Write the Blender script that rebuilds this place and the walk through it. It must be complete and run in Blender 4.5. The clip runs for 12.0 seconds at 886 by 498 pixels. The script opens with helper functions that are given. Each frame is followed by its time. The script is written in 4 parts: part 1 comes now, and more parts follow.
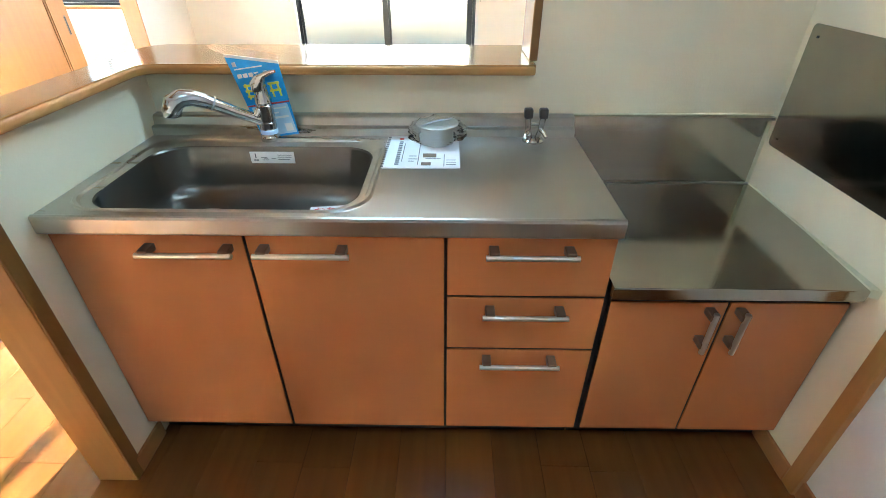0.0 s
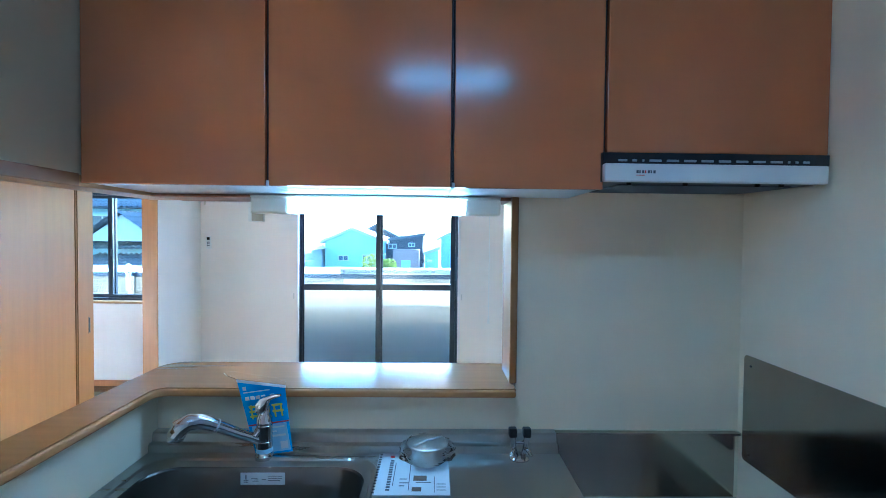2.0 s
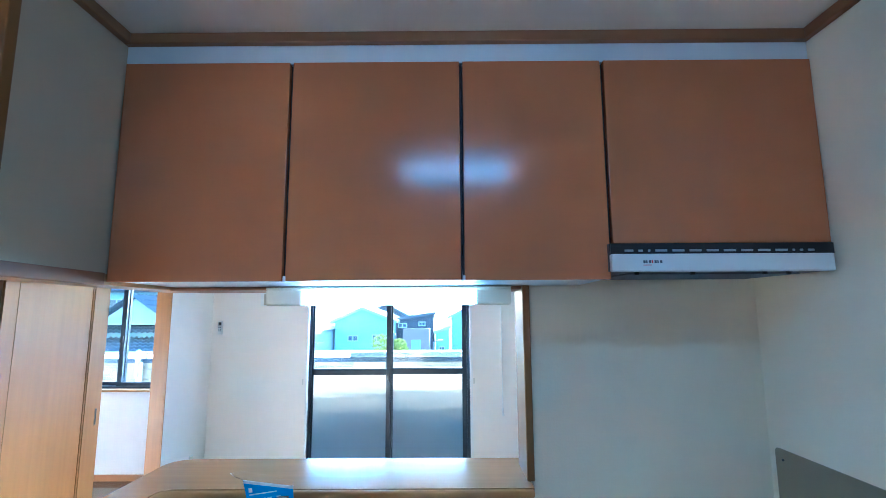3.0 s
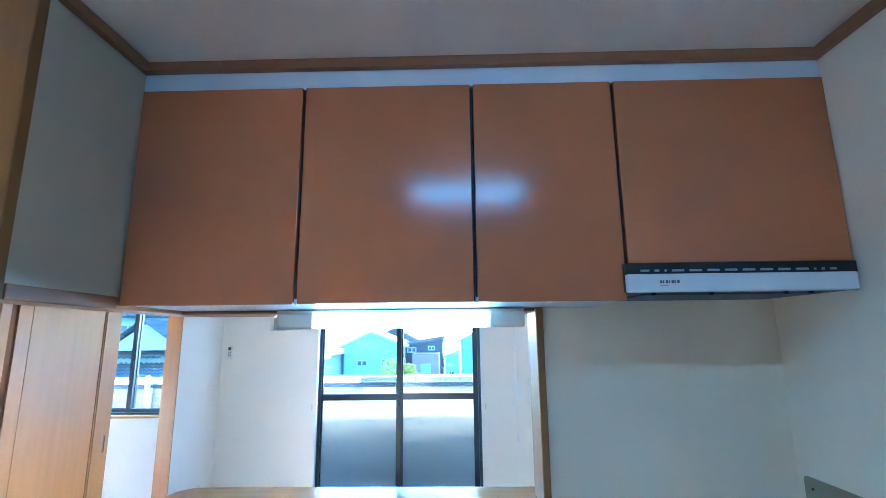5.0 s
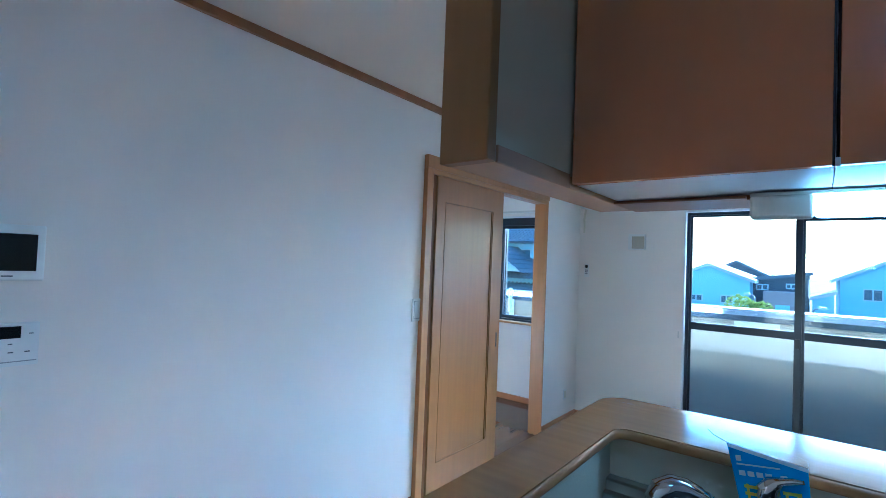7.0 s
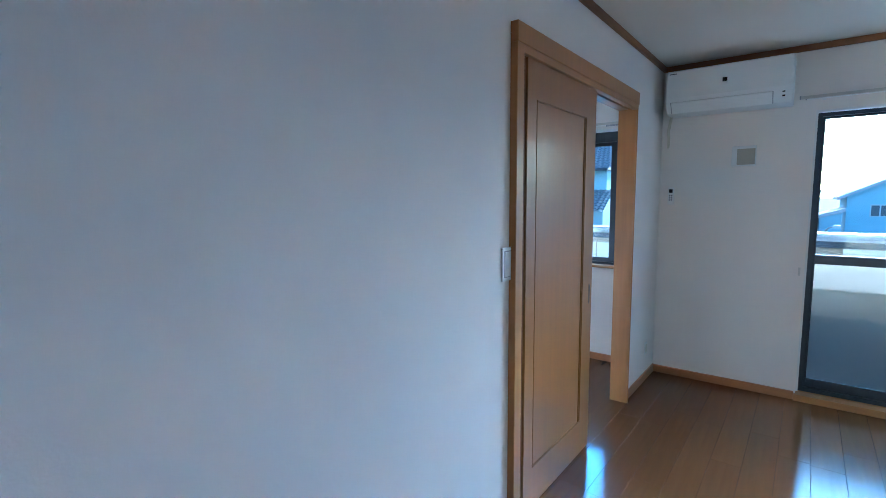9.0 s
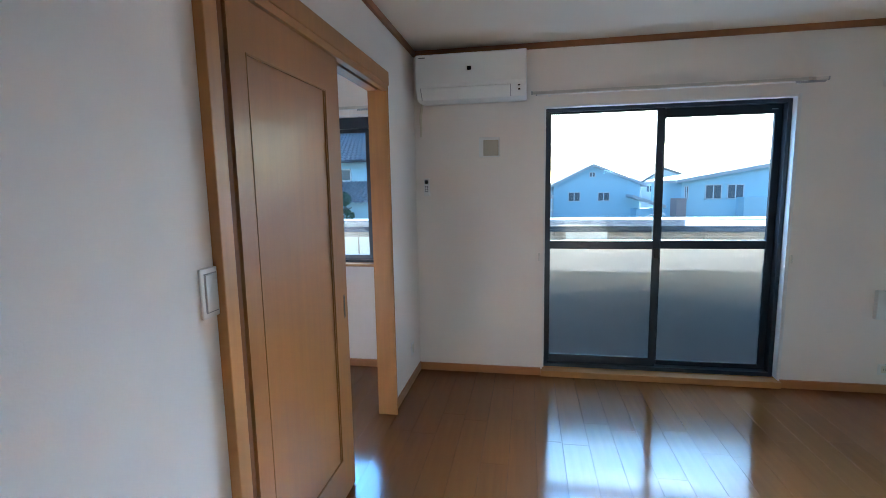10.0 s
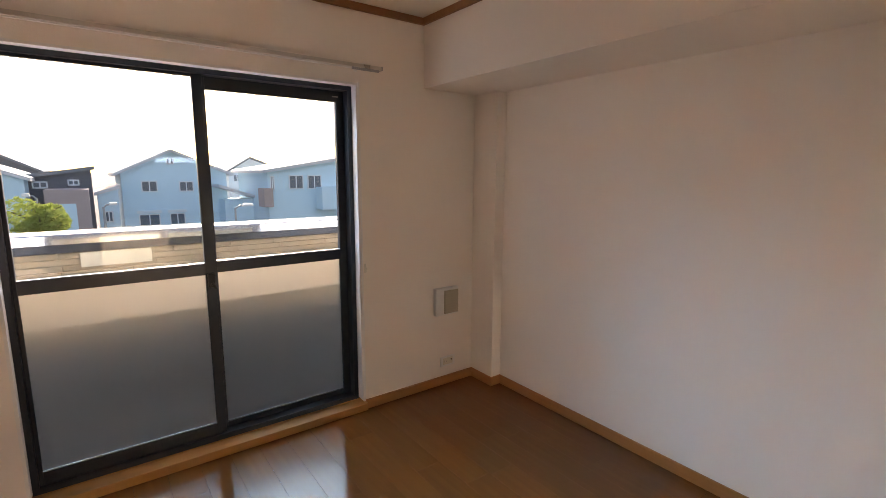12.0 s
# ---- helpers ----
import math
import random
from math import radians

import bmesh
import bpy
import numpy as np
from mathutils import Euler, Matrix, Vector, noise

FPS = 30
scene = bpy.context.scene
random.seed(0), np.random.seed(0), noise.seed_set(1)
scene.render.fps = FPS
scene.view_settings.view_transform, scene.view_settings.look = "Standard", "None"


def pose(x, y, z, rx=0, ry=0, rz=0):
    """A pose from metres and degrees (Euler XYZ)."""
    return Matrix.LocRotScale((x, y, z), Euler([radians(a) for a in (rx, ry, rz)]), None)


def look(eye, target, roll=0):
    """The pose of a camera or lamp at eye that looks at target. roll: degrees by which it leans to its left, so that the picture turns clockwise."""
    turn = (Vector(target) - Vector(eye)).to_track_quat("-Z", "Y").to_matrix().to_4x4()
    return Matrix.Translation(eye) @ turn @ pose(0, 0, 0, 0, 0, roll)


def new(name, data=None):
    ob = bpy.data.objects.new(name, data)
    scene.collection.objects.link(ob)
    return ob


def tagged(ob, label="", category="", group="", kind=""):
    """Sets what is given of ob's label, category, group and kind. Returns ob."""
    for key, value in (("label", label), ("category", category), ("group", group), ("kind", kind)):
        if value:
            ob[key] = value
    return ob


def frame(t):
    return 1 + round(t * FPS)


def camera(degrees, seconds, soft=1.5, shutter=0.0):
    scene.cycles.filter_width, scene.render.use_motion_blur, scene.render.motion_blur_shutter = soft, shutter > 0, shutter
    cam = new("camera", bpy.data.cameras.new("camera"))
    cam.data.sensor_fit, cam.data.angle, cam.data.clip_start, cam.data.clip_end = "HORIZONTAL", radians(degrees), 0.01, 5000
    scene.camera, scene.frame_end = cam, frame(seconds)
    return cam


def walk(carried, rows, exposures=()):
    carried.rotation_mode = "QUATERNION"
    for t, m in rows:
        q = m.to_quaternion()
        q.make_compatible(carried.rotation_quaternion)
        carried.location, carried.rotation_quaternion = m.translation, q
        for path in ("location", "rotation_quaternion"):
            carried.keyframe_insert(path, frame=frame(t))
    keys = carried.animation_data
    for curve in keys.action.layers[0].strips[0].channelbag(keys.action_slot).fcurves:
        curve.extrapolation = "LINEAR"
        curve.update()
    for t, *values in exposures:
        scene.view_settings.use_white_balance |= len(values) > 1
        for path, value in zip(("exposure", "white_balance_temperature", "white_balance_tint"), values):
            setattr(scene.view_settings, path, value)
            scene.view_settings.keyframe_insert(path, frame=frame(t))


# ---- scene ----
cam = camera(86.5, 12.0, soft=0.5)
PATH = [
    (0, (0.885, -1.401, 1.285), (0.858, 0.271, 0.189), -0.0),
    (0.5, (0.881, -1.404, 1.288), (0.857, 0.298, 0.239), 0.1),
    (1, (0.877, -1.415, 1.346), (0.869, 0.415, 0.539), 0.5),
    (1.5, (0.87, -1.443, 1.414), (0.895, 0.511, 0.987), 1.0),
    (2, (0.864, -1.48, 1.464), (0.899, 0.519, 1.411), 0.6),
    (2.5, (0.859, -1.5, 1.491), (0.877, 0.493, 1.655), -0.0),
    (3, (0.86, -1.503, 1.499), (0.852, 0.477, 1.774), -0.3),
    (3.5, (0.86, -1.503, 1.502), (0.828, 0.464, 1.864), -0.6),
    (5.5, (0.839, -1.482, 1.487), (0.783, 0.482, 1.861), -0.5),
    (6, (0.785, -1.46, 1.466), (0.503, 0.497, 1.767), 0.4),
    (6.5, (0.634, -1.393, 1.428), (-0.125, 0.448, 1.607), 1.7),
    (7, (0.435, -1.299, 1.402), (-0.815, 0.261, 1.46), 2.3),
    (8.8, (-0.384, -0.944, 1.349), (-1.753, 0.504, 1.178), 0.1),
    (9, (-0.462, -0.841, 1.379), (-1.68, 0.731, 1.165), -0.4),
    (9.5, (-0.536, -0.611, 1.388), (-1.277, 1.23, 1.141), -0.8),
    (10, (-0.565, -0.332, 1.384), (-0.92, 1.619, 1.123), -1.0),
    (10.5, (-0.557, -0.072, 1.366), (-0.528, 1.908, 1.089), -0.7),
    (11, (-0.509, 0.204, 1.42), (0.009, 2.114, 1.132), -0.0),
    (11.5, (-0.358, 0.431, 1.428), (0.507, 2.211, 1.138), -0.2),
    (12, (-0.124, 0.599, 1.433), (1.051, 2.186, 1.115), 0.3),
]
EXPOSURES = [(0, 3.7, 6350, 7), (1.0, 3.4, 5900, 6), (1.5, 2.6, 4650, 3), (2.5, 2.8, 4350, 3), (3.5, 3.0, 4300, 3), (5.5, 2.9, 4200, 2), (6.5, 2.25, 4200, 2), (7, 1.87, 4100, 1), (9.0, 1.45, 4250, 4),
             (9.5, 1.32, 4450, 6), (10.0, 1.42, 5100, 11), (10.5, 1.7, 5600, 16), (11, 1.7, 6800, 28), (11.5, 1.52, 7400, 28), (12, 1.3, 8100, 33)]
walk(cam, [(t, look(e, a, r)) for t, e, a, r in PATH], EXPOSURES)

# ---- daylight and lamps ----
SUN_AZ, SUN_EL = 10.3, 16.5
world = bpy.data.worlds.new("world")
scene.world = world
world.use_nodes = True
wn = world.node_tree
sky = wn.nodes.new("ShaderNodeTexSky")
sky.sky_type, sky.sun_disc = "NISHITA", False
sky.sun_elevation, sky.sun_rotation = radians(SUN_EL), radians(SUN_AZ)
wn.links.new(sky.outputs["Color"], wn.nodes["Background"].inputs["Color"])
wn.nodes["Background"].inputs["Strength"].default_value = 0.15


def lamp(name, kind, energy, m, color=(1, 1, 1)):
    data = bpy.data.lights.new(name, kind)
    data.energy, data.color = energy, color
    ob = new(name, data)
    ob.matrix_world = m
    return ob


a, e = radians(SUN_AZ), radians(SUN_EL)
sun = lamp("sun", "SUN", 5.0, look((math.sin(a) * math.cos(e) * 30, math.cos(a) * math.cos(e) * 30, math.sin(e) * 30), (0, 0, 0)), (1.0, 0.94, 0.85))
sun.data.angle = radians(0.5)
# the bright sky over the street, standing in for daylight in the window openings
day = lamp("window_daylight", "AREA", 720, look((-0.6, 9.0, 5.2), (-0.6, 3.1, 1.2)), (0.29, 0.64, 1.0))
day.data.shape, day.data.size, day.data.size_y = "RECTANGLE", 9.0, 4.0


# ---- materials ----
def nodes_of(name):
    m = bpy.data.materials.new(name)
    m.use_nodes = True
    return m, m.node_tree, m.node_tree.nodes["Principled BSDF"]


def surface(name, col, rough=0.5, metal=0.0, var=0.08, scale=6.0, stretch=(1, 1, 1), bump=0.05, bscale=120.0, rvar=0.08, random_tone=0.0, coat=0.0, spec=0.5):
    """Colour with broad and fine variation, uneven gloss and fine relief, all in object space."""
    m, nt, b = nodes_of(name)
    co = nt.nodes.new("ShaderNodeTexCoord")
    mp = nt.nodes.new("ShaderNodeMapping")
    mp.inputs["Scale"].default_value = stretch
    nt.links.new(co.outputs["Object"], mp.inputs["Vector"])
    n1 = nt.nodes.new("ShaderNodeTexNoise")
    n1.inputs["Scale"].default_value, n1.inputs["Detail"].default_value = scale, 6
    n2 = nt.nodes.new("ShaderNodeTexNoise")
    n2.inputs["Scale"].default_value, n2.inputs["Detail"].default_value = bscale, 3
    for n in (n1, n2):
        nt.links.new(mp.outputs["Vector"], n.inputs["Vector"])
    mix = nt.nodes.new("ShaderNodeMix")
    mix.data_type = "RGBA"
    mix.inputs[6].default_value = (*[c * (1 - var) for c in col], 1)
    mix.inputs[7].default_value = (*[min(1, c * (1 + var)) for c in col], 1)
    nt.links.new(n1.outputs["Fac"], mix.inputs[0])
    out = mix.outputs[2]
    if random_tone:
        oi = nt.nodes.new("ShaderNodeObjectInfo")
        mr = nt.nodes.new("ShaderNodeMapRange")
        mr.inputs["To Min"].default_value, mr.inputs["To Max"].default_value = 1 - random_tone, 1 + random_tone
        nt.links.new(oi.outputs["Random"], mr.inputs["Value"])
        hs = nt.nodes.new("ShaderNodeHueSaturation")
        nt.links.new(out, hs.inputs["Color"])
        nt.links.new(mr.outputs["Result"], hs.inputs["Value"])
        out = hs.outputs["Color"]
    nt.links.new(out, b.inputs["Base Color"])
    mr = nt.nodes.new("ShaderNodeMapRange")
    mr.inputs["To Min"].default_value, mr.inputs["To Max"].default_value = max(0.02, rough - rvar), min(1, rough + rvar)
    nt.links.new(n1.outputs["Fac"], mr.inputs["Value"])
    nt.links.new(mr.outputs["Result"], b.inputs["Roughness"])
    b.inputs["Metallic"].default_value = metal
    b.inputs["Coat Weight"].default_value = coat
    b.inputs["Coat Roughness"].default_value = 0.15
    b.inputs["Specular IOR Level"].default_value = spec
    if bump:
        bp = nt.nodes.new("ShaderNodeBump")
        bp.inputs["Strength"].default_value, bp.inputs["Distance"].default_value = bump, 0.002
        nt.links.new(n2.outputs["Fac"], bp.inputs["Height"])
        nt.links.new(bp.outputs["Normal"], b.inputs["Normal"])
    return m


def wood(name, col, axis, rough=0.4, var=0.22, coat=0.15, random_tone=0.0, spec=0.5, bump=0.04):
    st = [1.0, 1.0, 1.0]
    st[axis] = 0.06
    return surface(name, col, rough, var=var, scale=34, stretch=st, bump=bump, bscale=160, rvar=0.05, coat=coat, random_tone=random_tone, spec=spec)


def glowing(name, col, strength):
    m, nt, b = nodes_of(name)
    b.inputs["Base Color"].default_value = (0.85, 0.85, 0.85, 1)
    b.inputs["Emission Color"].default_value = (*col, 1)
    b.inputs["Emission Strength"].default_value = strength
    return m


def clear(name, rough=0.0, col=(1, 1, 1), diffuse=0.0):
    m, nt, b = nodes_of(name)
    b.inputs["Base Color"].default_value = (*col, 1)
    b.inputs["Roughness"].default_value = rough
    b.inputs["Transmission Weight"].default_value = 1.0
    b.inputs["IOR"].default_value = 1.45
    if diffuse:
        n = nt.nodes.new("ShaderNodeTexNoise")
        n.inputs["Scale"].default_value = 260
        bp = nt.nodes.new("ShaderNodeBump")
        bp.inputs["Strength"].default_value, bp.inputs["Distance"].default_value = 0.25, 0.001
        nt.links.new(n.outputs["Fac"], bp.inputs["Height"])
        nt.links.new(bp.outputs["Normal"], b.inputs["Normal"])
        tr = nt.nodes.new("ShaderNodeBsdfTranslucent")
        tr.inputs["Color"].default_value = (0.75, 0.78, 0.78, 1)
        mx = nt.nodes.new("ShaderNodeMixShader")
        mx.inputs[0].default_value = diffuse
        nt.links.new(b.outputs[0], mx.inputs[1])
        nt.links.new(tr.outputs[0], mx.inputs[2])
        nt.links.new(mx.outputs[0], nt.nodes["Material Output"].inputs["Surface"])
    return m


PAPERED = surface("white_wallpaper", (0.86, 0.80, 0.74), 0.75, var=0.025, scale=3, bump=0.28, bscale=150)
KPAPER = surface("cream_kitchen_wallpaper", (0.86, 0.745, 0.54), 0.75, var=0.035, scale=2.5, bump=0.28, bscale=150)
CEIL = surface("ceiling_paper", (0.84, 0.775, 0.665), 0.85, var=0.025, scale=2.5, bump=0.2, bscale=160)
SEAL = surface("cream_sealant", (0.78, 0.72, 0.50), 0.5, var=0.06, scale=30, bump=0.05)
# Panel beige darkened in the base colour for the shade of its backlit face.
BACKLIT_PANEL = surface("backlit_beige_panel", (0.55, 0.43, 0.27), 0.4, var=0.02, bump=0.01)
PAINTED = surface("white_painted_board", (0.80, 0.79, 0.77), 0.5, var=0.02, bump=0.03)
MAPLE_X = wood("honey_wood_x", (0.43, 0.197, 0.053), 0)
MAPLE_Y = wood("honey_wood_y", (0.43, 0.197, 0.053), 1)
MAPLE_Z = wood("honey_wood_z", (0.43, 0.197, 0.053), 2)
TRIM_X = wood("brown_moulding_x", (0.29, 0.122, 0.04), 0, 0.5)
TRIM_Y = wood("brown_moulding_y", (0.29, 0.122, 0.04), 1, 0.5)
TRIM_Z = wood("brown_moulding_z", (0.25, 0.108, 0.022), 2, 0.5)
TOP_X = wood("pale_counter_veneer", (0.30, 0.145, 0.05), 0, 0.12, var=0.2, coat=0.25)
DOORWOOD = wood("sliding_door_veneer", (0.35, 0.150, 0.038), 2, 0.34, var=0.16, coat=0.12)
PLANK = wood("brown_floor_board", (0.17, 0.062, 0.0155), 1, 0.11, var=0.18, coat=0.08, random_tone=0.07, spec=0.42, bump=0.008)
BASE_X = wood("skirting_x", (0.41, 0.172, 0.052), 0)
BASE_Y = wood("skirting_y", (0.41, 0.172, 0.052), 1)
# Jamb wood browned down to carry the shade of the door groove.
RECESS_SHADE = surface("shaded_brown_recess", (0.17, 0.068, 0.021), 0.7, bump=0, spec=0.15)
GAP = surface("dark_underlay", (0.11, 0.042, 0.012), 0.8, bump=0)
ORANGE = surface("terracotta_laminate", (0.50, 0.175, 0.06), 0.17, var=0.03, scale=2.0, bump=0.01, bscale=300, rvar=0.02)
CARCASS = surface("dark_carcass", (0.02, 0.014, 0.012), 0.6, bump=0)
STEEL = surface("brushed_steel", (0.49, 0.475, 0.44), 0.28, 1.0, var=0.05, scale=14, stretch=(0.12, 1, 1), bump=0.012, bscale=260, rvar=0.025)
# Bowl steel: base darker than the deck's, standing for shade and dark reflections inside.
STEEL_BOWL_SHADED = surface("shaded_satin_steel", (0.2, 0.187, 0.166), 0.33, 1.0, var=0.06, scale=8, bump=0.02, bscale=250)
STAINED = surface("stained_steel", (0.40, 0.38, 0.34), 0.13, 1.0, var=0.2, scale=4, stretch=(1, 1, 0.5), bump=0.012, bscale=90, rvar=0.07)
PALE_STEEL = surface("pale_pressed_steel", (0.5, 0.48, 0.44), 0.34, 0.9, var=0.08, scale=20, bump=0.02, bscale=200)
CHROME = surface("chrome", (0.64, 0.64, 0.65), 0.07, 1.0, var=0.01, bump=0, rvar=0.02)
BAR = surface("satin_handle_metal", (0.66, 0.63, 0.58), 0.3, 1.0, var=0.03, bump=0)
BRACKET = surface("bronze_bracket", (0.24, 0.15, 0.10), 0.4, 0.6, var=0.05, bump=0)
SASH = surface("dark_bronze_aluminium", (0.032, 0.040, 0.052), 0.35, 0.3, var=0.06, bump=0.01)
BLACK = surface("black_plastic", (0.012, 0.012, 0.013), 0.35, bump=0.01)
PLASTIC = surface("white_plastic", (0.80, 0.80, 0.78), 0.35, var=0.015, bump=0.01, rvar=0.03)
IVORY = surface("ivory_plastic", (0.72, 0.68, 0.56), 0.45, var=0.03, bump=0.01)
GRILLE = surface("beige_grille", (0.46, 0.42, 0.33), 0.6, var=0.04, bump=0.02)
GREYP = surface("grey_plastic", (0.35, 0.36, 0.37), 0.45, var=0.03, bump=0.01)
SCREEN = surface("dark_screen", (0.008, 0.009, 0.011), 0.12, bump=0)
LAMP_ON = glowing("lit_diffuser", (0.48, 0.77, 1.0), 4.2)
CEIL_LAMP = glowing("lit_ceiling_diffuser", (0.36, 0.69, 1.0), 2.7)
GLASS = clear("window_glass", 0.0, (0.84, 0.95, 1.0))
FROSTED = clear("frosted_glass", 0.33, (0.80, 0.81, 0.73), 0.01)
FILM = clear("thin_clear_film", 0.1, (0.98, 0.98, 0.98))
FILM.node_tree.nodes["Principled BSDF"].inputs["IOR"].default_value = 1.12
PAPER = surface("white_paper", (0.78, 0.79, 0.80), 0.7, var=0.02, bump=0.02)
INK = surface("grey_ink", (0.12, 0.13, 0.15), 0.7, bump=0)
PHOTO = surface("printed_photo", (0.16, 0.11, 0.08), 0.6, var=0.7, scale=60, bump=0)
RED = surface("red_ink", (0.62, 0.06, 0.05), 0.6, bump=0)
BLUE = surface("blue_print", (0.02, 0.38, 0.90), 0.3, var=0.2, scale=14, bump=0)
PALEBLUE = surface("pale_blue_print", (0.45, 0.68, 0.86), 0.3, var=0.2, scale=18, bump=0)
YELLOW = surface("yellow_print", (0.80, 0.72, 0.08), 0.4, bump=0)
CLADS = [surface("stone_cladding_" + n, c, 0.85, var=0.18, scale=9, bump=0.5, bscale=40) for n, c in (("tan", (0.27, 0.20, 0.125)), ("beige", (0.32, 0.24, 0.155)), ("pale", (0.55, 0.49, 0.37)))]
# Concrete taken down to near-black so the balcony's low shade sits in the colour.
SHADED_CONCRETE = surface("shaded_balcony_concrete", (0.05, 0.052, 0.055), 0.85, var=0.1, bump=0.3, bscale=60)
ALU = surface("silver_aluminium", (0.80, 0.80, 0.80), 0.08, 1.0, var=0.03, bump=0.02, bscale=60, rvar=0.02)
HOUSE_GREY = surface("pale_siding", (0.56, 0.77, 0.86), 0.8, var=0.06, scale=1.5, bump=0.1, bscale=8)
HOUSE_WHITE = surface("white_siding", (0.74, 0.79, 0.82), 0.8, var=0.05, scale=1.5, bump=0.1, bscale=8)
HOUSE_DARK = surface("charcoal_siding", (0.12, 0.125, 0.14), 0.8, var=0.08, scale=1.5, bump=0.1, bscale=8)
HOUSE_PINK = surface("rose_beige_siding", (0.42, 0.33, 0.31), 0.8, var=0.06, scale=1.5, bump=0.1, bscale=8)
ROOF_GREY = surface("grey_roof", (0.20, 0.215, 0.23), 0.7, var=0.12, scale=2, bump=0.2, bscale=12)
ROOF_PALE = surface("pale_metal_roof", (0.62, 0.63, 0.64), 0.5, var=0.06, scale=2, bump=0.1, bscale=12)
TILE = surface("blue_grey_roof_tile", (0.14, 0.17, 0.20), 0.45, var=0.3, scale=4, bump=0.2, bscale=20)
DARKGLASS = surface("house_window_glass", (0.12, 0.16, 0.20), 0.1, bump=0)
EARTH = surface("ground_soil_and_asphalt", (0.11, 0.11, 0.10), 0.95, var=0.25, scale=0.3, bump=0.2, bscale=3)
LEAF = surface("green_leaf", (0.25, 0.31, 0.08), 0.6, var=0.4, scale=3, bump=0)
# sunlight glows through the thin leaves
leaf_nodes = LEAF.node_tree
glow = leaf_nodes.nodes.new("ShaderNodeBsdfTranslucent")
glow.inputs["Color"].default_value = (0.42, 0.5, 0.1, 1)
leaf_mix = leaf_nodes.nodes.new("ShaderNodeMixShader")
leaf_mix.inputs[0].default_value = 0.45
leaf_nodes.links.new(leaf_nodes.nodes["Principled BSDF"].outputs[0], leaf_mix.inputs[1])
leaf_nodes.links.new(glow.outputs[0], leaf_mix.inputs[2])
leaf_nodes.links.new(leaf_mix.outputs[0], leaf_nodes.nodes["Material Output"].inputs["Surface"])
PINE = surface("pine_needles", (0.03, 0.09, 0.045), 0.65, var=0.4, scale=3, bump=0)
BARK = surface("bark", (0.10, 0.07, 0.05), 0.9, var=0.3, scale=9, bump=0.4, bscale=30)

# ---- building helpers ----
BASE = {}


def bx(bm, x0, x1, y0, y1, z0, z1, bev=0.0, seg=2):
    r = bmesh.ops.create_cube(bm, size=1, matrix=Matrix.Translation(((x0 + x1) / 2, (y0 + y1) / 2, (z0 + z1) / 2)) @ Matrix.Diagonal((abs(x1 - x0), abs(y1 - y0), abs(z1 - z0), 1)))
    if bev:
        es = list({e for v in r["verts"] for e in v.link_edges})
        bmesh.ops.bevel(bm, geom=es, offset=bev, segments=seg, affect="EDGES", profile=0.5)
    return bm


def box(x0, x1, y0, y1, z0, z1, bev=0.0, seg=2):
    return bx(bmesh.new(), x0, x1, y0, y1, z0, z1, bev, seg)


def cyl(bm, p, q, r, r2=None, seg=20):
    p, q = Vector(p), Vector(q)
    d = q - p
    m = Matrix.Translation((p + q) / 2) @ d.to_track_quat("Z", "Y").to_matrix().to_4x4()
    bmesh.ops.create_cone(bm, cap_ends=True, segments=seg, radius1=r, radius2=r if r2 is None else r2, depth=d.length, matrix=m)
    return bm


def sweep(bm, pts, radii, seg=12):
    """A tube along points, with a radius at each."""
    pts = [Vector(p) for p in pts]
    if not isinstance(radii, (list, tuple)):
        radii = [radii] * len(pts)
    rings = []
    for i, p in enumerate(pts):
        d = (pts[min(i + 1, len(pts) - 1)] - pts[max(i - 1, 0)]).normalized()
        u = d.cross(Vector((0, 0.3, 1))).normalized()
        v = d.cross(u)
        rings.append([bm.verts.new(p + (u * math.cos(k * 2 * math.pi / seg) + v * math.sin(k * 2 * math.pi / seg)) * radii[i]) for k in range(seg)])
    for s, t in zip(rings, rings[1:]):
        for k in range(seg):
            bm.faces.new((s[k], s[(k + 1) % seg], t[(k + 1) % seg], t[k]))
    bm.faces.new(rings[0])
    bm.faces.new(rings[-1][::-1])
    bmesh.ops.recalc_face_normals(bm, faces=bm.faces)
    return bm


def lathe(bm, c, prof, seg=28):
    rings = [[bm.verts.new((c[0] + r * math.cos(k * 2 * math.pi / seg), c[1] + r * math.sin(k * 2 * math.pi / seg), c[2] + z)) for k in range(seg)] for r, z in prof]
    for s, t in zip(rings, rings[1:]):
        for k in range(seg):
            bm.faces.new((s[k], s[(k + 1) % seg], t[(k + 1) % seg], t[k]))
    bm.faces.new(rings[0][::-1])
    bm.faces.new(rings[-1])
    bmesh.ops.recalc_face_normals(bm, faces=bm.faces)
    return bm


def prism(bm, outline, axis, lo, hi, bev=0.0):
    """An outline of (u, v) points pushed along an axis: x takes (y, z), y takes (x, z), z takes (x, y)."""
    def at(u, v, w):
        return {"x": (w, u, v), "y": (u, w, v), "z": (u, v, w)}[axis]
    a = [bm.verts.new(at(u, v, lo)) for u, v in outline]
    b = [bm.verts.new(at(u, v, hi)) for u, v in outline]
    n = len(a)
    fs = [bm.faces.new(a[::-1]), bm.faces.new(b)] + [bm.faces.new((a[i], a[(i + 1) % n], b[(i + 1) % n], b[i])) for i in range(n)]
    bmesh.ops.recalc_face_normals(bm, faces=fs)
    if bev:
        es = [e for f in fs[:2] for e in f.edges]
        bmesh.ops.bevel(bm, geom=list(set(es)), offset=bev, segments=3, affect="EDGES", profile=0.5)
    return bm


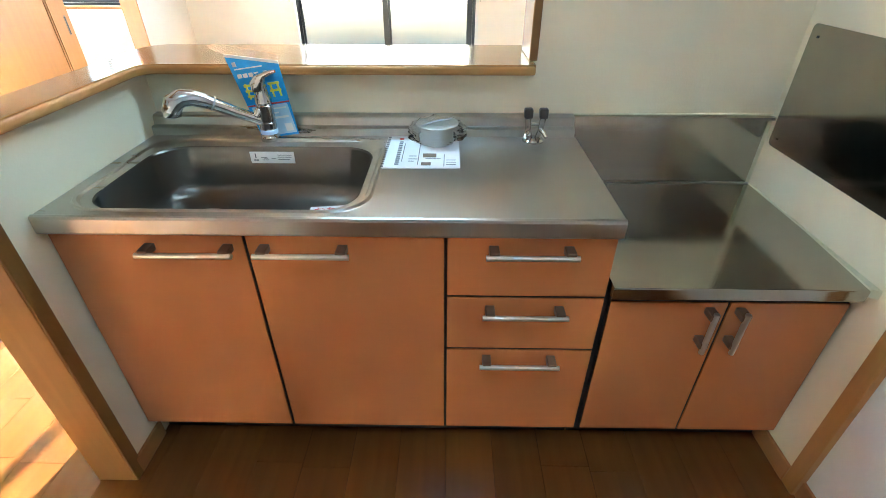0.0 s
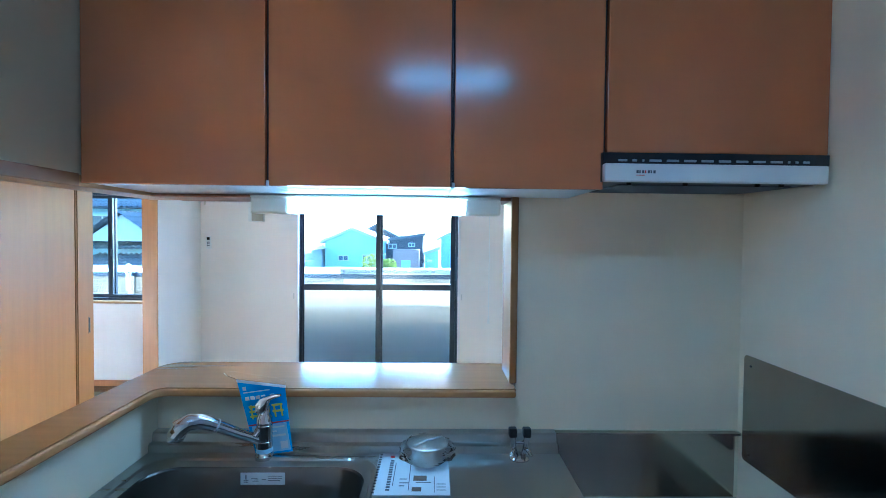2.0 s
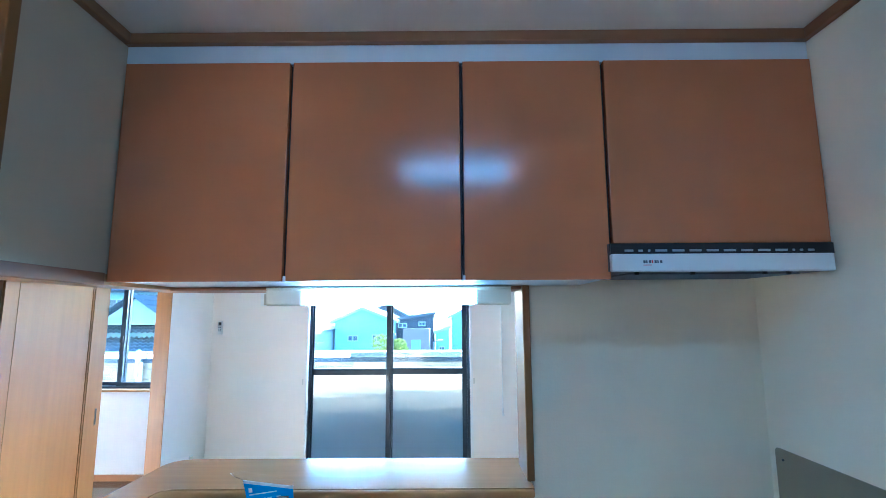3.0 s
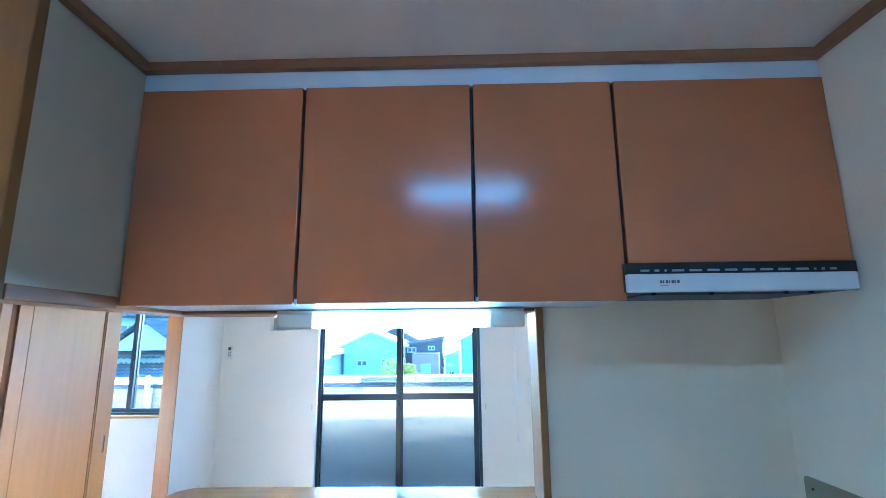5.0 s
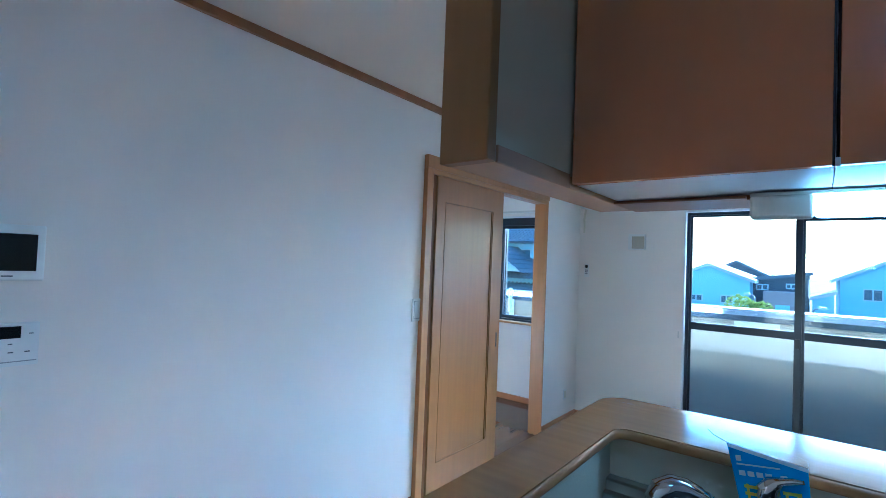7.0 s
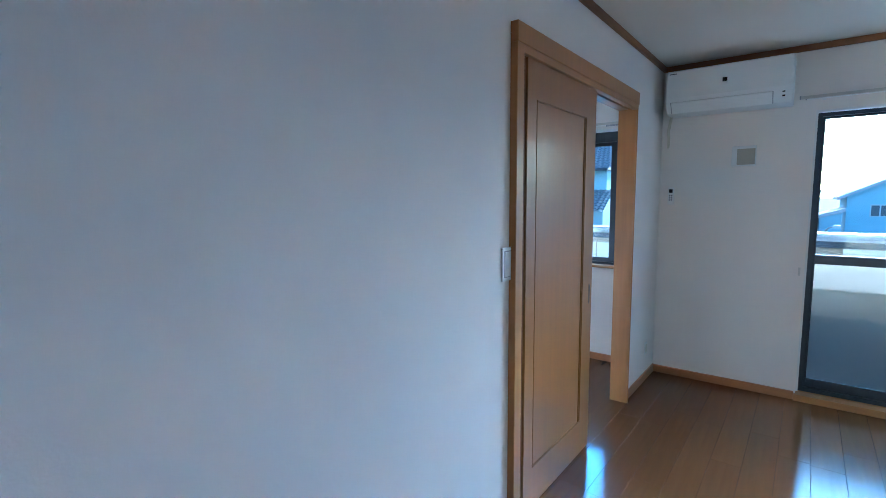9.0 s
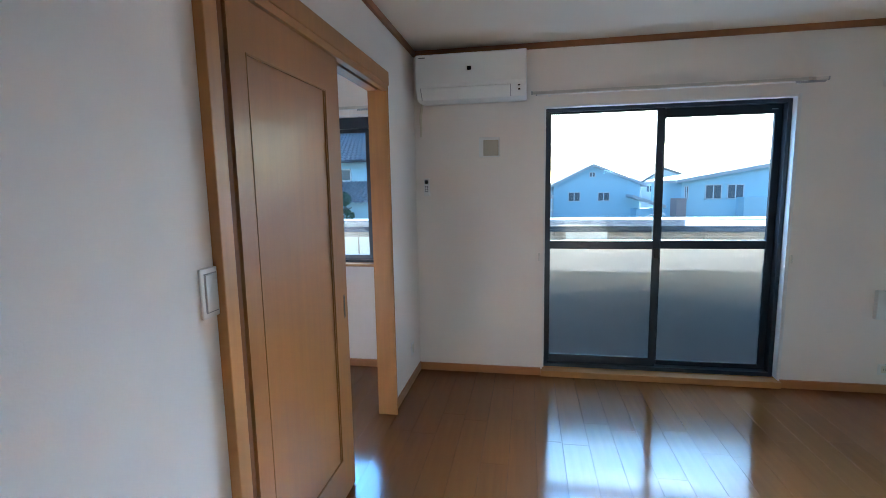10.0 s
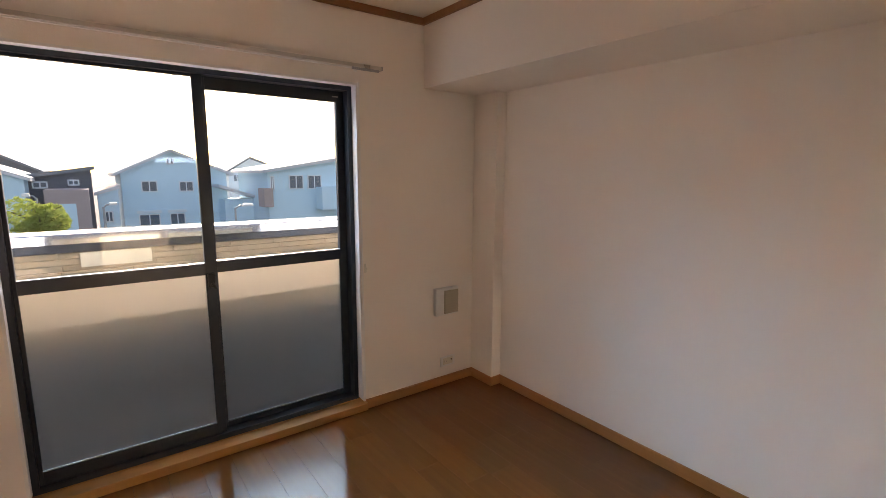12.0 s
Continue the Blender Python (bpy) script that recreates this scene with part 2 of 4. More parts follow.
def arc(cx, cy, r, a0, a1, n=6):
    return [(cx + r * math.cos(radians(a0 + (a1 - a0) * i / n)), cy + r * math.sin(radians(a0 + (a1 - a0) * i / n))) for i in range(n + 1)]


def mesh_of(name, bm, material, shift, smooth):
    me = bpy.data.meshes.new(name)
    bm.transform(Matrix.Translation(-shift))
    bm.to_mesh(me)
    bm.free()
    me.materials.append(material)
    if smooth:
        me.polygons.foreach_set("use_smooth", [True] * len(me.polygons))
        me.set_sharp_from_angle(angle=radians(35))
    return me


def thing(name, base, label, category, group="", kind=""):
    ob = new(name)
    ob.location = base
    ob.empty_display_size = 0.05
    BASE[ob.name] = Vector(base)
    return tagged(ob, label, category, group, kind)


def part(name, bm, material, parent, label="", smooth=False):
    """One mesh, drawn in world coordinates, under a thing or under a part."""
    o = BASE[parent.name]
    ob = new(name, mesh_of(name, bm, material, o, smooth))
    ob.parent = parent
    BASE[ob.name] = o
    return tagged(ob, label)


def single(name, bm, material, label, category, group="", kind="", smooth=False):
    return tagged(new(name, mesh_of(name, bm, material, Vector((0, 0, 0)), smooth)), label, category, group, kind)


def setting(name, bm, material, label, category, smooth=False):
    return single(name, bm, material, label, category, kind="structure", smooth=smooth)


def lettering(name, text, size, m, material, parent, depth=0.0004):
    cu = bpy.data.curves.new(name, "FONT")
    cu.body, cu.size, cu.extrude, cu.align_x, cu.align_y = text, size, depth, "CENTER", "CENTER"
    tmp = bpy.data.objects.new(name, cu)
    scene.collection.objects.link(tmp)
    bpy.context.view_layer.update()
    me = bpy.data.meshes.new_from_object(tmp.evaluated_get(bpy.context.evaluated_depsgraph_get()))
    bpy.data.objects.remove(tmp)
    me.materials.clear()
    me.materials.append(material)
    me.transform(Matrix.Translation(-BASE[parent.name]) @ m)
    ob = new(name, me)
    ob.parent = parent
    return ob

# ---- the large structure ----
XL, YW, W, XR = -1.375, 3.062, 1.842, 2.03
HL, HK, BACK = 2.335, 2.254, -2.7
DY0, DY1, DZ = 0.80, 2.322, 1.96
WX0, WX1, WZ0, WZ1 = -0.46, 1.103, 0.05, 1.92
NX0, NX1, NZ0, NZ1 = -2.86, -1.69, 0.80, 1.925
floor = setting("floor", box(-4.1, 2.15, BACK, 3.22, -0.12, -0.009), GAP, "brown glossy plank floor, dark gaps between the boards", "floor")
bm = bmesh.new()
bx(bm, -1.45, XL, BACK, DY0, 0, HL), bx(bm, -1.45, XL, DY1, YW, 0, HL), bx(bm, -1.45, XL, DY0, DY1, DZ, HL)
setting("wall_left", bm, PAPERED, "white papered wall with a sliding door opening", "wall")
bm = bmesh.new()
for x0, x1, z0, z1 in ((-4.1, NX0, 0, HL), (NX0, NX1, 0, NZ0), (NX0, NX1, NZ1, HL), (NX1, WX0, 0, HL), (WX0, WX1, WZ1, HL), (WX1, 2.15, 0, HL), (WX0, WX1, -0.1, 0.0)):
    bx(bm, x0, x1, YW, 3.23, z0, z1)
setting("wall_window", bm, PAPERED, "white papered outer wall with two windows", "wall")
setting("wall_right", box(XR, 2.15, 0.13, YW, 0, HL), PAPERED, "plain white papered wall", "wall")
setting("column", box(1.95, XR - 0.002, 2.84, YW - 0.002, 0, 1.938), PAPERED, "white papered corner column under a beam", "column")
setting("beam", box(1.55, XR - 0.002, 0.132, YW - 0.002, 1.94, HL - 0.002), PAPERED, "white papered beam boxed in under the ceiling", "beam")
bm = bmesh.new()
setting("wall_kitchen", bx(bm, 1.122, 2.15, 0, 0.13, 0, HL), KPAPER, "cream papered kitchen wall beside the serving hatch", "wall")
setting("wall_hatch_low", box(0.0, 1.122, 0, 0.13, 0, 0.976), KPAPER, "cream papered low wall under the serving hatch", "wall")
setting("wall_hatch_head", box(-0.105, 1.122, 0, 0.13, 1.605, HL), KPAPER, "cream papered wall over the serving hatch", "wall")
setting("wall_low", box(-0.105, 0, -0.63, 0.13, 0, 0.976), KPAPER, "cream papered low wall beside the sink", "wall")
setting("wall_hanging", box(-0.096, 0, -0.627, -0.001, 1.605, HL), BACKLIT_PANEL, "beige panelled wall hanging from the ceiling, its colour darkened for backlight", "wall")
setting("wall_stove", box(W, 2.15, -0.66, 0, 0, HL), KPAPER, "cream papered wall beside the stove unit", "wall")
setting("wall_kitchen_side", box(W + 0.012, 2.15, BACK, -0.66, 0, HL), PAPERED, "white papered wall past the wood strip", "wall")
setting("wall_back", box(-1.495, 2.15, BACK - 0.12, BACK, 0, HL), PAPERED, "plain white papered wall", "wall")
bm = bmesh.new()
bx(bm, -4.1, -3.98, 0.2, YW, 0, HL), bx(bm, -3.98, -1.45, 0.2, 0.32, 0, HL)
setting("wall_side_room", bm, PAPERED, "white papered walls of the side room", "wall")
setting("ceiling", box(-4.1, 2.15, BACK - 0.12, 3.23, HL, HL + 0.12), CEIL, "off-white papered ceiling", "ceiling")
setting("ceiling_kitchen", box(-0.0, W, BACK, -0.0, HK, HL - 0.002), CEIL, "off-white papered lower kitchen ceiling", "ceiling")

# mouldings and skirting
bm = bx(bx(bmesh.new(), XL, XL + 0.02, BACK, YW - 0.02, 2.296, HL, 0.003), 1.53, 1.55, 0.13, YW - 0.02, 2.296, HL, 0.003)
setting("trim_ceiling", bm, TRIM_Y, "brown wooden moulding under the ceiling", "moulding")
setting("trim_ceiling_window", box(XL, 1.55, YW - 0.02, YW, 2.296, HL, 0.003), TRIM_X, "brown wooden moulding under the ceiling", "moulding")
setting("trim_kitchen", box(0.0, W, -0.332, -0.311, 2.224, HK, 0.003), TRIM_X, "brown wooden moulding over the wall cabinets", "moulding")
bm = bx(bx(bmesh.new(), 0, 0.02, -0.625, -0.332, 2.224, HK, 0.003), W - 0.02, W, BACK, -0.332, 2.224, HK, 0.003)
setting("trim_kitchen_sides", bm, TRIM_Y, "brown wooden moulding under the kitchen ceiling", "moulding")
bm = bmesh.new()
for x0, x1 in ((XL, -0.47), (1.113, 1.95), (-3.98, -1.45)):
    bx(bm, x0, x1, YW - 0.02, YW, 0, 0.056, 0.003)
bx(bm, 1.939, XR, 2.829, 2.84, 0, 0.062, 0.003)
setting("baseboard_window", bm, BASE_X, "honey brown wooden skirting board", "skirting")
bm = bmesh.new()
bx(bm, XL, XL + 0.011, BACK, 0.755, 0, 0.062, 0.003), bx(bm, XL, XL + 0.011, 2.33, YW - 0.011, 0, 0.062, 0.003)
bx(bm, XR - 0.011, XR, 0.13, 2.829, 0, 0.062, 0.003), bx(bm, 1.939, 1.95, 2.829, YW - 0.011, 0, 0.062, 0.003)
bx(bm, 0, 0.009, -0.63, -0.5, 0, 0.06, 0.002), bx(bm, W - 0.01, W, -0.625, -0.47, 0, 0.062, 0.002), bx(bm, -0.115, -0.105, -0.63, 0.13, 0, 0.062, 0.002)
bx(bm, W + 0.002, W + 0.012, BACK, -0.668, 0, 0.062, 0.002)
setting("baseboard", bm, BASE_Y, "honey brown wooden skirting board", "skirting")

# posts and boards that finish the low wall, the hanging wall and the hatch
# Darker wood on this strip paints the shaded inner side of the post.
setting("trim_low_wall_shaded_side", box(0.0025, 0.008, -0.655, -0.618, 0, 0.976, 0.0015), TRIM_Z, "wood side of the low wall post, shade put into its brown", "trim")
setting("trim_low_wall_end", box(-0.106, 0.002, -0.656, -0.63, 0, 0.976, 0.002), MAPLE_Z, "honey wood board on the end of the low wall", "trim")
setting("trim_hanging_end", box(-0.098, 0.004, -0.655, -0.627, 1.576, HL - 0.003, 0.003), TRIM_Z, "brown wood board on the end of the hanging wall", "trim")
setting("trim_hanging_edge", bx(bmesh.new(), 0.0, 0.006, -0.625, -0.326, 1.576, 1.607, 0.002), TRIM_Y, "brown wood strip under the white panel", "trim")
setting("trim_hanging_under", box(-0.096, 0.0, -0.627, 0.13, 1.577, 1.605, 0.002), MAPLE_Y, "honey wood board under the hanging wall", "trim")
setting("trim_hatch_head", bx(box(0.0, 1.122, -0.004, 0.16, 1.577, 1.605, 0.002), 0.0, 0.3, -0.03, -0.004, 1.577, 1.583), TRIM_X, "brown wood board over the serving hatch", "trim")
setting("trim_hatch_side", box(1.101, 1.124, -0.022, 0.145, 1.0055, 1.603, 0.003), TRIM_Z, "brown wood jamb of the serving hatch", "trim")
setting("trim_stove_wall", box(W - 0.008, W + 0.02, -0.668, -0.625, 0, HK, 0.003), MAPLE_Z, "honey wood strip on the wall edge", "trim")

# hatch counter, an L with a round outer corner
def l_outline(o):
    pts = [(1.113, -0.075 - o), *arc(0.075, -0.108, 0.033 - o, 90, 180), (0.042 + o, -0.685 - o), (-0.087 - o, -0.685 - o)]
    return pts + [*arc(-0.007, 0.14, 0.08 + o, 180, 90), (1.113, 0.22 + o)]


counter = thing("hatch_counter", (0, 0, 0.976), "L-shaped pale wood counter with a rounded honey wood edge", "counter")
part("countertop", prism(bmesh.new(), l_outline(-0.003), "z", 0.995, 1.005), TOP_X, counter, "pale glossy wood veneer top")
part("nosing", prism(bmesh.new(), l_outline(0.002), "z", 0.977, 1.003, 0.009), MAPLE_X, counter, "rounded honey wood nosing", True)

# ---- windows ----
def pane(name, x0, x1, y, z0, z1, material, parent, label=""):
    ob = part(name, box(x0, x1, y - 0.002, y + 0.002, z0, z1), material, parent, label)
    ob.visible_shadow = False
    return ob


win = tagged(thing("window_1", (0.33, YW, 0.05), "", "window"), "tall dark bronze sliding window with frosted lower panes", "window", kind="structure")
part("reveal_edge", box(WX1 + 0.002, WX1 + 0.012, YW - 0.005, YW - 0.0005, 0.06, 1.925), PAINTED, win, "thin white edging")
bm = bmesh.new()
bx(bm, WX0 + 0.012, WX0 + 0.036, 3.112, 3.215, 0.05, 1.908), bx(bm, 1.066, WX1 - 0.012, 3.112, 3.215, 0.05, 1.908)
bx(bm, WX0 + 0.036, 1.066, 3.112, 3.215, 1.885, 1.908), bx(bm, WX0 + 0.036, 1.066, 3.112, 3.215, 0.05, 0.078)
part("window_frame", bm, SASH, win, "dark bronze aluminium frame")
for nm, x0, x1, gx0, gx1, y, gt, gb in (("inner_sash", -0.424, 0.335, -0.408, 0.29, 3.146, 1.872, 0.137), ("outer_sash", 0.30, 1.066, 0.352, 1.02, 3.182, 1.825, 0.112)):
    bm = bmesh.new()
    bx(bm, x0, gx0, y - 0.014, y + 0.014, 0.079, 1.884, 0.002), bx(bm, gx1, x1, y - 0.014, y + 0.014, 0.079, 1.884, 0.002)
    bx(bm, gx0, gx1, y - 0.013, y + 0.013, gt, 1.884), bx(bm, gx0, gx1, y - 0.013, y + 0.013, 0.079, gb), bx(bm, gx0, gx1, y - 0.013, y + 0.013, 0.928, 0.988)
    s = part(nm, bm, SASH, win)
    pane("clear_pane", gx0, gx1, y, 0.988, gt, GLASS, s, "clear upper pane")
    p = part("frosted_pane", box(gx0, gx1, y - 0.002, y + 0.002, gb, 0.928), FROSTED, s, "frosted lower pane")
part("crescent_lock", cyl(bx(bmesh.new(), 0.296, 0.328, 3.108, 3.132, 0.865, 0.935, 0.005), (0.312, 3.108, 0.89), (0.33, 3.104, 0.86), 0.006), BLACK, win)
part("maker_plate", box(1.0, 1.035, 3.166, 3.168, 1.85, 1.856), GREYP, win)
bm = bmesh.new()
bx(bm, WX0, WX0 + 0.012, YW - 0.006, 3.23, 0.062, 1.92), bx(bm, WX1 - 0.012, WX1, YW - 0.006, 3.23, 0.062, 1.92), bx(bm, WX0 + 0.012, WX1 - 0.012, YW - 0.006, 3.23, 1.908, 1.92)
part("window_lining", bm, PAINTED, win, "white painted lining")
part("window_sill", bx(box(WX0 - 0.01, WX1 + 0.01, YW - 0.035, 3.111, 0.0, 0.045, 0.003), WX0, WX1, 3.111, 3.23, 0.0, 0.049), MAPLE_X, win, "honey wood sill step")

nw = tagged(thing("window_2", (-2.27, YW, 0.8), "", "window"), "dark bronze sliding window of the side room", "window", kind="structure")
bm = bmesh.new()
bx(bm, NX0 + 0.012, NX0 + 0.04, 3.115, 3.215, 0.815, 1.91), bx(bm, NX1 - 0.04, NX1 - 0.012, 3.115, 3.215, 0.815, 1.91)
bx(bm, NX0 + 0.04, NX1 - 0.04, 3.115, 3.215, 1.83, 1.91), bx(bm, NX0 + 0.04, NX1 - 0.04, 3.115, 3.215, 0.815, 0.835)
part("window_frame", bm, SASH, nw)
for nm, x0, x1, y in (("outer_sash", -2.82, -2.25, 3.186), ("inner_sash", -2.30, -1.73, 3.15)):
    bm = bmesh.new()
    for u0, u1, z0, z1 in ((x0, x0 + 0.045, 0.836, 1.829), (x1 - 0.045, x1, 0.836, 1.829), (x0 + 0.045, x1 - 0.045, 1.80, 1.829), (x0 + 0.045, x1 - 0.045, 0.836, 0.87)):
        bx(bm, u0, u1, y - 0.014, y + 0.014, z0, z1)
    s = part(nm, bm, SASH, nw)
    pane("clear_pane", x0 + 0.045, x1 - 0.045, y, 0.87, 1.80, GLASS, s)
part("crescent_lock", box(-2.285, -2.262, 3.116, 3.136, 1.24, 1.31, 0.005), BLACK, nw)
bm = bmesh.new()
bx(bm, NX0, NX0 + 0.012, YW - 0.006, 3.23, 0.815, 1.925), bx(bm, NX1 - 0.012, NX1, YW - 0.006, 3.23, 0.815, 1.925), bx(bm, NX0, NX1, YW - 0.006, 3.23, 1.911, 1.925)
part("window_lining", bm, PAINTED, nw)
part("window_sill", box(NX0 - 0.015, NX1 + 0.015, YW - 0.022, 3.23, 0.793, 0.8145, 0.003), MAPLE_X, nw)

# ---- sliding door in the left wall ----
dr = tagged(thing("door_1", (XL, 1.5, 0), "", "door"), "half-open honey wood sliding door with one beaded panel", "door", kind="structure")
FX = -1.345
bm = bmesh.new()
bx(bm, -1.465, FX, 0.757, 0.812, 0, 1.955, 0.003), bx(bm, -1.465, FX + 0.002, 0.757, 2.33, 1.955, 2.03, 0.003)
part("near_jamb", bm, MAPLE_Z, dr)
part("far_jamb", bx(bx(bmesh.new(), -1.465, FX - 0.008, 2.306, 2.33, 0, 1.955, 0.002), FX - 0.008, FX, 2.308, 2.317, 0, 1.955, 0.002), MAPLE_Z, dr)
part("head", bx(bx(bmesh.new(), -1.465, -1.405, 0.812, 2.306, 1.93, 1.955), FX - 0.035, FX - 0.002, 0.812, 2.306, 1.925, 1.955, 0.002), MAPLE_Y, dr)
part("track", box(-1.404, -1.381, 0.812, 2.306, 1.942, 1.955), BLACK, dr, "black sliding track")
LX0, LX1 = -1.398, -1.362
leaf = part("leaf", bx(bx(bx(bx(bx(bmesh.new(), LX0, LX1, 0.872, 0.952, 0.008, 1.94), LX0, LX1, 1.495, 1.625, 0.008, 1.94), LX0, LX1, 0.952, 1.495, 0.008, 0.19), LX0, LX1, 0.952, 1.495, 1.775, 1.94), LX0 + 0.008, LX1 - 0.003, 0.952, 1.495, 0.19, 1.775), DOORWOOD, dr, "honey wood veneer leaf")
# Two strips draw the groove's shade: dark brown, then black in the open gap.
part("recess_shade_strip", box(-1.42, -1.366, 0.813, 0.86, 0.004, 1.94), RECESS_SHADE, dr, "jamb recess strip, its shade put into the brown")
part("gap_shade_strip", box(-1.42, -1.392, 0.8605, 0.8715, 0.004, 1.94), BLACK, dr, "black strip standing for the dark gap beside the leaf")
bm = bmesh.new()
for y0, y1, z0, z1 in ((0.952, 0.957, 0.19, 1.775), (1.474, 1.478, 0.19, 1.775), (1.491, 1.495, 0.19, 1.775), (0.957, 1.491, 0.19, 0.197), (0.957, 1.491, 1.768, 1.775)):
    bx(bm, LX1 - 0.005, LX1 + 0.002, y0, y1, z0, z1, 0.0015)
part("bead", bm, TRIM_Z, leaf, "darker raised bead")
h = part("pull", box(LX1 - 0.003, LX1 + 0.0015, 1.577, 1.597, 0.815, 0.922, 0.002), BRACKET, leaf, "recessed dark metal pull")
part("pull_recess", box(LX1 - 0.002, LX1 + 0.002, 1.582, 1.592, 0.822, 0.915), BLACK, leaf)

# ---- kitchen: base units ----
FY = -0.537


def bar_handle(parent, cx, cz, length, upright=False, y=FY):
    bm, bb = bmesh.new(), []
    if upright:
        cyl(bm, (cx, y - 0.033, cz - length / 2), (cx, y - 0.033, cz + length / 2), 0.0065, seg=14)
        ends = ((cx, cz - length / 2 + 0.018), (cx, cz + length / 2 - 0.018))
    else:
        cyl(bm, (cx - length / 2, y - 0.033, cz), (cx + length / 2, y - 0.033, cz), 0.0065, seg=14)
        ends = ((cx - length / 2 + 0.018, cz), (cx + length / 2 - 0.018, cz))
    hd = part("handle", bm, BAR, parent, "satin metal bar handle", True)
    for ex, ez in ends:
        part("bracket", box(ex - 0.011, ex + 0.011, y - 0.034, y, ez - 0.005, ez + 0.0125, 0.002), BRACKET, parent)
    return hd


def front(name, parent, x0, x1, z0, z1, y=FY, label=""):
    panel = part(name, box(x0, x1, y, y + 0.0045, z0, z1, 0.001), ORANGE, parent, label)
    part("edge_band", box(x0 - 0.0006, x1 + 0.0006, y + 0.0046, y + 0.0185, z0 - 0.0006, z1 + 0.0006), CARCASS, panel, "dark edge band")
    return panel


sink = thing("sink_cabinet", (0.62, -0.27, 0), "terracotta orange sink cabinet with two doors and three drawers", "cabinet")
bm = bmesh.new()
for x0, x1, y0, y1, z0, z1 in ((0.003, 0.02, -0.51, -0.002, 0.1, 0.757), (1.233, 1.25, -0.51, -0.002, 0.1, 0.757), (0.868, 0.885, -0.51, -0.002, 0.1, 0.757), (0.02, 1.233, -0.51, -0.002, 0.1, 0.117),
                               (0.02, 1.233, -0.016, -0.002, 0.117, 0.757), (0.003, 1.25, -0.518, -0.517, 0.1, 0.757), (0.003, 1.25, -0.5345, -0.518, 0.752, 0.757), (0.003, 1.25, -0.47, -0.45, 0.0, 0.1)):
    bx(bm, x0, x1, y0, y1, z0, z1)
part("carcass", bm, CARCASS, sink)
d = front("door", sink, 0.007, 0.432, 0.104, 0.750)
bar_handle(d, 0.311, 0.716, 0.21)
d = front("door", sink, 0.439, 0.8735, 0.104, 0.750)
bar_handle(d, 0.565, 0.716, 0.208)
for z0, z1, hz in ((0.589, 0.750, 0.717), (0.420, 0.582, 0.548), (0.104, 0.413, 0.384)):
    d = front("drawer", sink, 0.8805, 1.249, z0, z1)
    bar_handle(d, 1.064, hz, 0.2)
gas = thing("stove_cabinet", (1.55, -0.27, 0), "terracotta orange low stove cabinet with two doors", "cabinet")
part("carcass", bx(box(1.256, W - 0.004, -0.517, -0.002, 0.1, 0.6), 1.256, W - 0.004, -0.47, -0.45, 0.0, 0.1), CARCASS, gas)
d = front("door", gas, 1.267, 1.541, 0.104, 0.574)
bar_handle(d, 1.501, 0.505, 0.125, True)
d = front("door", gas, 1.547, 1.824, 0.104, 0.574)
bar_handle(d, 1.573, 0.505, 0.125, True)


# steel sink top
def ring_points(x0, x1, y0, y1, r, z, n=10):
    out = []
    for cx, cy, a0 in ((x1 - r, y1 - r, 0), (x0 + r, y1 - r, 90), (x0 + r, y0 + r, 180), (x1 - r, y0 + r, 270)):
        out += [(u, v, z) for u, v in arc(cx, cy, r, a0, a0 + 90, n)]
    return out


def bridge(bm, loops, cap=True):
    rings = [[bm.verts.new(p) for p in l] for l in loops]
    n = len(rings[0])
    for s, t in zip(rings, rings[1:]):
        for k in range(n):
            bm.faces.new((s[k], s[(k + 1) % n], t[(k + 1) % n], t[k]))
    if cap:
        bm.faces.new(rings[-1])
    bmesh.ops.recalc_face_normals(bm, faces=bm.faces)
    return bm


top = thing("steel_sink", (0.6, -0.27, 0.757), "brushed steel sink top with a raised rim and upstand", "sink")
X0, X1, Y0, Y1 = 0.074, 0.676, -0.512, -0.142
deck = bridge(bmesh.new(), [ring_points(0.002, 0.748, -0.552, -0.055, 0.001, 0.8), ring_points(X0 - 0.044, X1 + 0.034, Y0 - 0.014, Y1 + 0.058, 0.09, 0.8),
                            ring_points(X0 - 0.039, X1 + 0.029, Y0 - 0.011, Y1 + 0.053, 0.088, 0.805), ring_points(X0 - 0.031, X1 + 0.022, Y0 - 0.008, Y1 + 0.044, 0.085, 0.8045),
                            ring_points(X0 - 0.026, X1 + 0.017, Y0 - 0.006, Y1 + 0.038, 0.085, 0.7993), ring_points(X0 - 0.003, X1 + 0.003, Y0 - 0.003, Y1 + 0.003, 0.09, 0.7985)], cap=False)
bx(deck, 0.748, 1.2525, -0.552, -0.055, 0.757, 0.80)
edge = prism(bmesh.new(), [(-0.554, 0.759), (-0.556, 0.763), (-0.556, 0.795), (-0.553, 0.8005), (-0.547, 0.8025), (-0.541, 0.8), (-0.53, 0.7995), (-0.53, 0.759)], "x", 0.002, 1.2525)
part("deck", deck, STEEL, top, smooth=True)
part("front_edge", edge, STEEL, top, "folded steel front edge")
